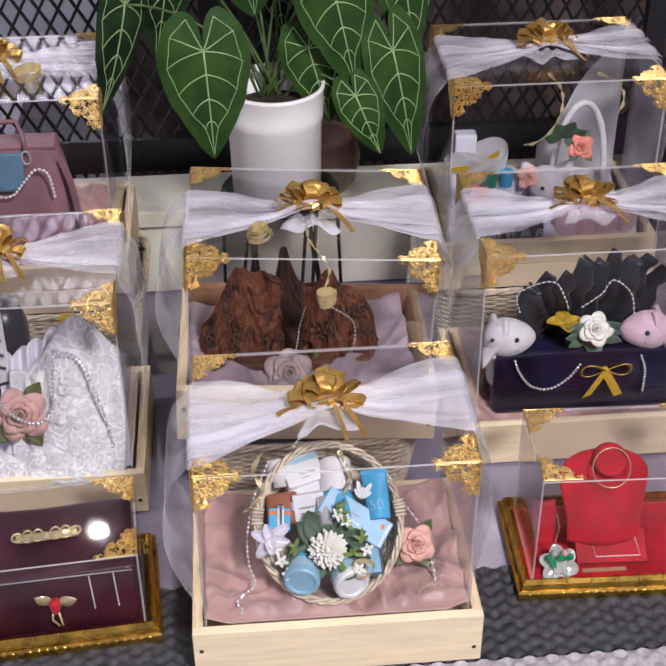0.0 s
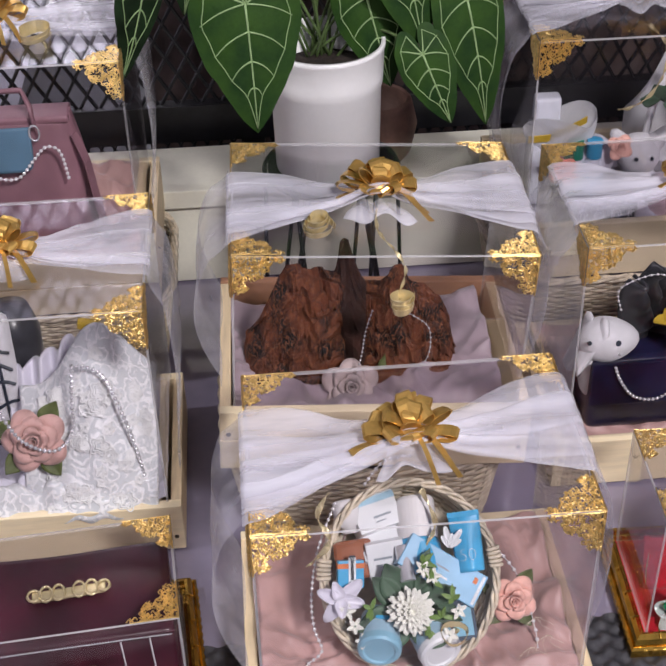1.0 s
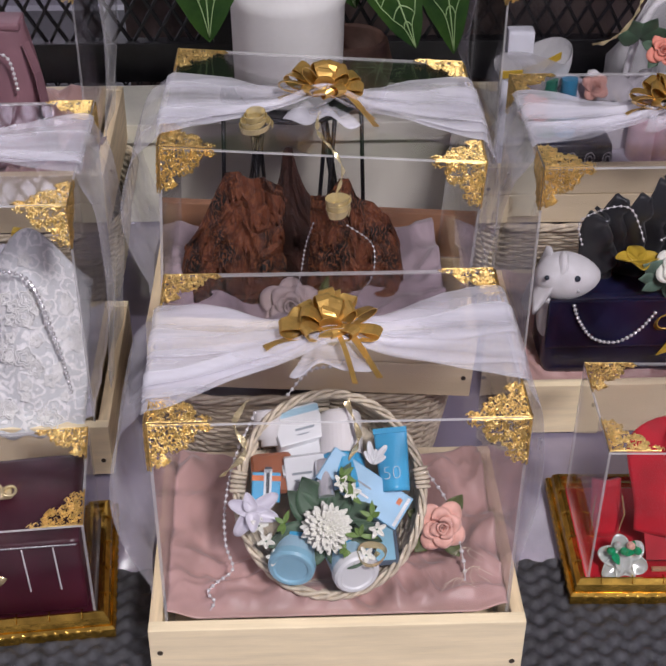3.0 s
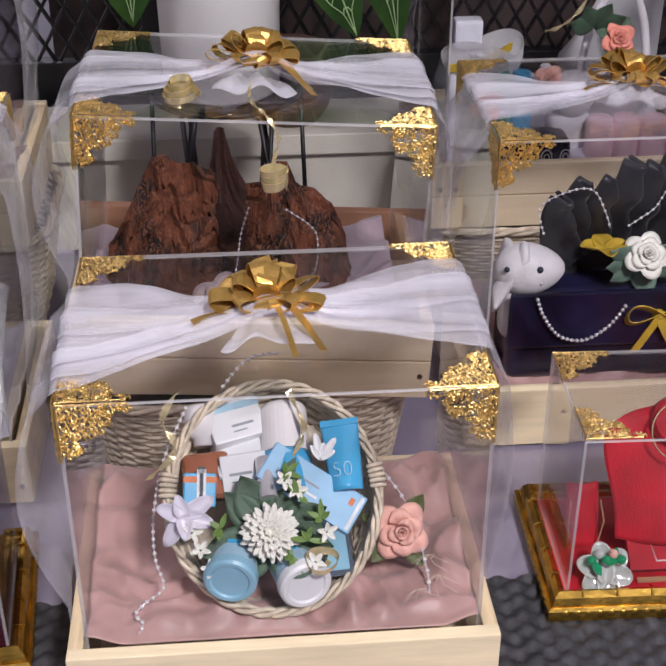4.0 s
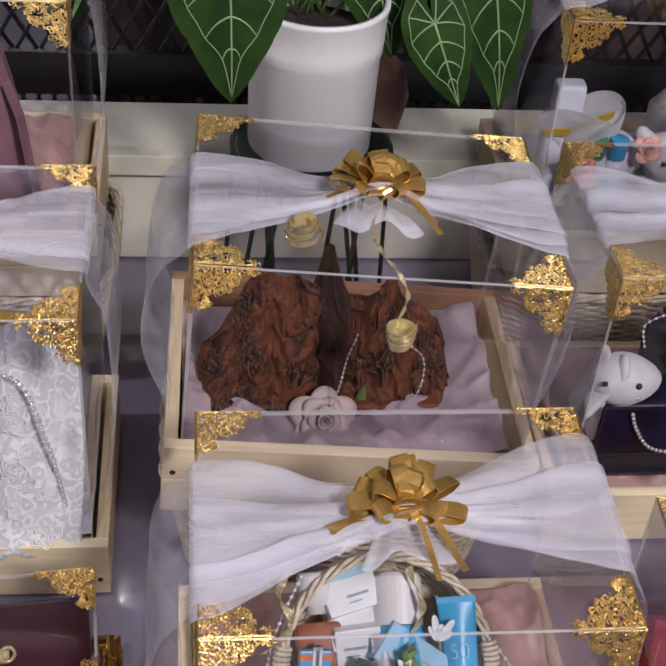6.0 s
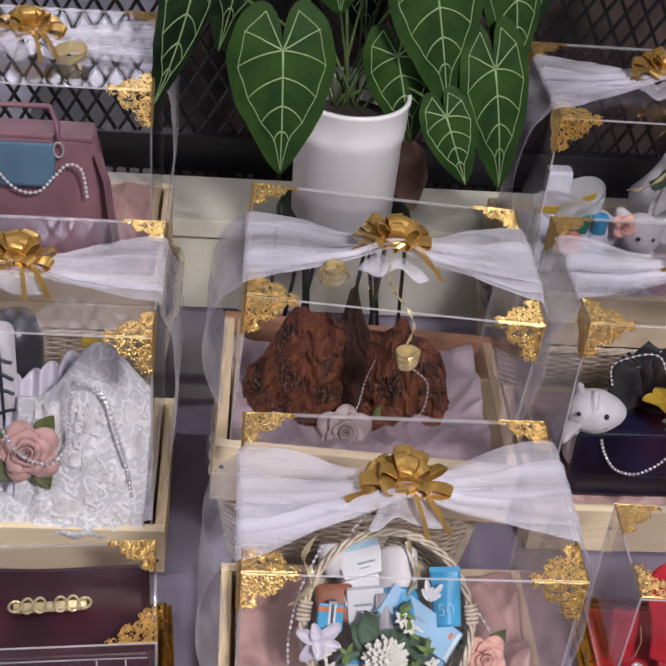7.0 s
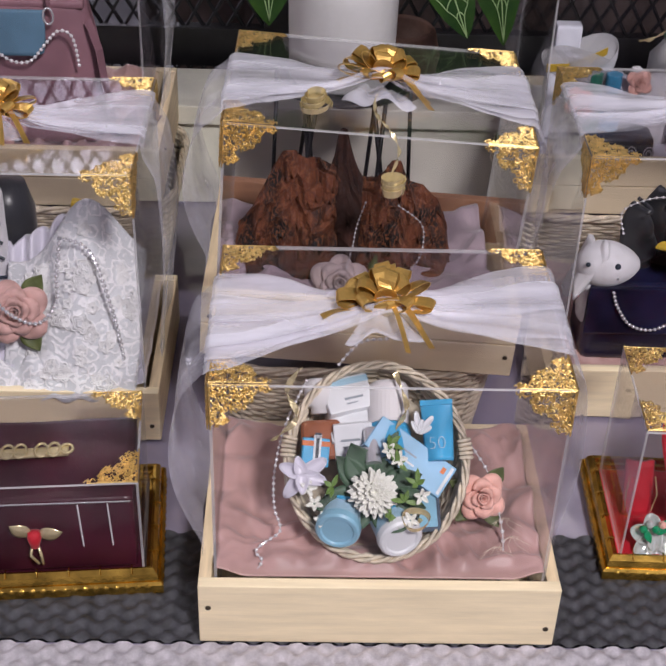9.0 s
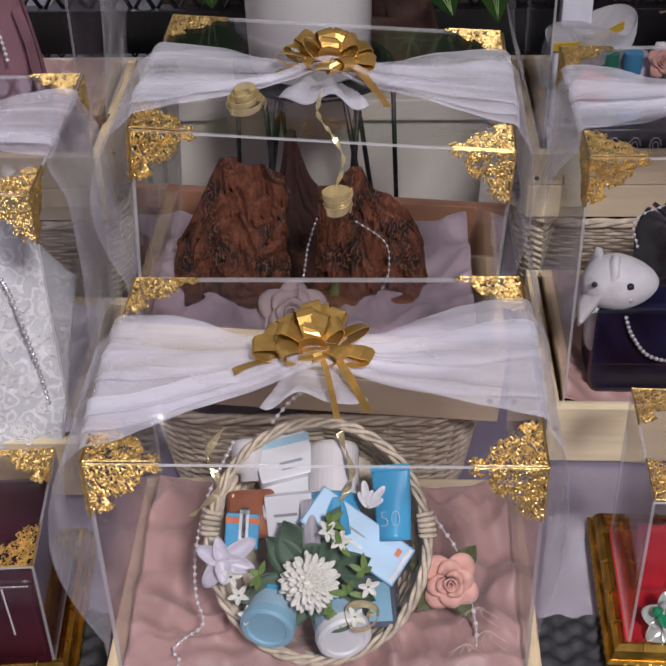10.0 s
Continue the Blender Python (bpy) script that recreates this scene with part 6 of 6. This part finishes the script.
# ---- baby care box ----
TALC = material("white_wrapper", (0.76, 0.78, 0.86), 0.25, var=0.08, scale=40, bump=0.2, bump_scale=90, coat=0.3)
PINKROLL = material("pink_towel", (0.84, 0.60, 0.67), 0.85, var=0.1, scale=50, bump=0.6, bump_scale=420, sheen=0.3)
GREENCAP = material("green_plastic", (0.03, 0.26, 0.17), 0.35, var=0.1, scale=30)
pk = thing("talc_bottle", pose(0.244, 0.69, 0.20), "white bottle in crinkled film tied with yellow ribbon", "bottle")
part("body", box_bm(-0.021, 0.021, -0.014, 0.014, 0, 0.115, 0.008, segments=3), TALC, pk, smooth=True)
part("cap", box_bm(-0.016, 0.016, -0.011, 0.011, 0.116, 0.150, 0.004), TALC, pk)
part("tie", strip([(-0.024, -0.016, 0.098), (0.0, -0.018, 0.10), (0.024, -0.016, 0.108), (0.048, -0.016, 0.122)], [(0, -0.2, 1)] * 4, 0.010, 0.0008), YELLOW, pk, "yellow satin tie")
for k, (x, mat, nm) in enumerate(((0.282, GREENCAP, "green"), (0.306, TALC, "white and blue"))):
    b2 = thing("small_bottle", pose(x, 0.675, 0.20), nm + " capped small baby oil bottle", "bottle", "small bottles in the baby care box")
    part("body", lathe([(0, 0), (0.013, 0), (0.014, 0.004), (0.014, 0.06), (0.008, 0.068), (0, 0.068)], 22), TALC, b2, smooth=True)
    part("cap", lathe([(0, 0.069), (0.010, 0.069), (0.010, 0.092), (0, 0.093)], 20), mat if k == 0 else CYAN, b2)
    part("band", lathe([(0.0144, 0.02), (0.0146, 0.021), (0.0146, 0.045), (0.0144, 0.046)], 22), CYAN if k else GREENCAP, b2)
bk = thing("handled_basket", pose(0.425, 0.72, 0.185), "small white handled basket with a peach rose", "basket")
part("bowl", lathe([(0.026, 0), (0.03, 0.002), (0.038, 0.06), (0.041, 0.064), (0.038, 0.064), (0.028, 0.006), (0, 0.006)], 28), PLUSH, bk, smooth=True)
part("handle", tube([(0.04 * math.cos(a), 0, 0.062 + 0.128 * math.sin(a)) for a in [math.pi * k / 24 for k in range(25)]], 0.0048, 8), PLUSH, bk, "white arched handle", smooth=True)
rose(pose(0.412, 0.672, 0.328, 62), 0.0165, ROSE_CORAL, "peach fabric rose on the small basket", 14, SILK_LEAF)
rose(pose(0.262, 0.655, 0.262, 60), 0.0165, ROSE_CORAL, "peach fabric rose beside the small bottles", 12, SILK_LEAF)
rose(pose(0.335, 0.665, 0.285, 60), 0.014, ROSE_PEACH, "small peach fabric rose beside the plush head", 11)
g = thing("leaf_spray", pose(0.388, 0.69, 0.335), "green fabric leaves on the small basket", "leaves")
for a in (20, -30, -70, 60):
    green_leaf(g, pose(0, 0, 0, 0, a, 0) @ pose(0, 0, 0, 22), 0.024, 0.04, SILK_LEAF)
tow = thing("towel_roll", pose(0.40, 0.665, 0.178), "pale pink rolled towel standing in a row", "towel", "towel rolls in the baby care box")
part("roll", lathe([(0, 0), (0.015, 0.001), (0.0165, 0.006), (0.0165, 0.054), (0.014, 0.06), (0.008, 0.058), (0, 0.052)], 24), PINKROLL, tow, smooth=True)
for k in range(1, 4):
    copy_thing(tow, pose(0.40 + 0.031 * k, 0.665 + 0.003 * (k % 2), 0.178))
nv = thing("batik_roll", pose(0.318, 0.662, 0.178), "navy batik cloth folded with pale scroll print", "cloth")
part("fold", box_bm(-0.062, 0.045, -0.018, 0.03, 0, 0.042, 0.009, segments=3), NAVY, nv, smooth=True)
for k in range(5):
    x = -0.05 + 0.022 * k
    part("scroll", tube([(x + 0.007 * math.cos(a) * (1 - a / 14), -0.0188, 0.021 + 0.011 * math.sin(a) * (1 - a / 14)) for a in [0.6 * i for i in range(18)]], 0.0009, 4), SATIN, nv)
nt_ = thing("plush_toy", pose(0.372, 0.70, 0.254), "white plush rabbit head with black eyes", "soft toy", "plush toys in the baby care box")
part("head", (lambda bm: [bmesh.ops.create_uvsphere(bm, u_segments=24, v_segments=16, radius=0.028), bm][1])(bmesh.new()), PLUSH, nt_, smooth=True)
for sx in (-1, 1):
    part("eye", ball(0.003, 2), INK, nt_, m=pose(sx * 0.010, -0.0255, 0.006), smooth=True)
    part("ear", lathe([(0, -0.03), (0.010, -0.02), (0.012, 0.0), (0.007, 0.02), (0, 0.026)], 14), PLUSH, nt_, m=pose(sx * 0.022, 0, 0.018, 0, sx * 40), smooth=True)
part("body", box_bm(-0.026, 0.026, -0.02, 0.02, -0.09, -0.02, 0.014, segments=3), PLUSH, nt_, smooth=True)
n2 = thing("plush_toy", pose(0.310, 0.70, 0.255), "grey-white plush cushion beside the bottles", "soft toy", "plush toys in the baby care box")
part("body", (lambda bm: [bmesh.ops.create_uvsphere(bm, u_segments=24, v_segments=16, radius=0.03), bm][1])(bmesh.new()), SATIN, n2, smooth=True)
fl = thing("wrapping_film", pose(0, 0, 0), "grey cellophane sheet standing behind the baby care items", "film")
FILM = organza("grey_cellophane", (0.72, 0.72, 0.74), 0.35, 0.6)
part("film", sheet(lambda u, v: (0.38 + 0.122 * u, 0.80 - 0.01 * math.sin(9 * u), 0.19 + (0.08 + 0.20 * u) * v), 16, 10, 0.0006), FILM, fl, smooth=True)
tuft = thing("cellophane_tuft", pose(0.262, 0.682, 0.262), "crumpled clear cellophane gathered over the bottles", "film")
part("film", sheet(lambda u, v: (0.034 * (0.5 + 0.9 * v) * math.sin(2 * math.pi * u) + 0.006 * math.sin(17 * u + 6 * v), 0.018 * (0.5 + 0.9 * v) * math.cos(2 * math.pi * u) + 0.005 * math.sin(23 * u), 0.060 * v + 0.010 * math.sin(14 * u) * v), 40, 10, 0.0004), FILM, tuft, smooth=False)
curl_ribbon([(0.352, 0.665, 0.447), (0.362, 0.635, 0.44), (0.366, 0.627, 0.42), (0.362, 0.626, 0.395), (0.350, 0.63, 0.37), (0.334, 0.64, 0.352), (0.322, 0.65, 0.345)], 0.005, "champagne ribbon trailing from the bow over the cover")
curl_ribbon([(0.42, 0.66, 0.447), (0.445, 0.635, 0.44), (0.452, 0.627, 0.42), (0.446, 0.626, 0.40)], 0.005, "champagne ribbon trailing from the bow over the cover")
coil((-0.362, 0.672, 0.4675), 0.017, 0.0055, 2.5, "champagne ribbon coil on the acrylic lid", rise=0.9)
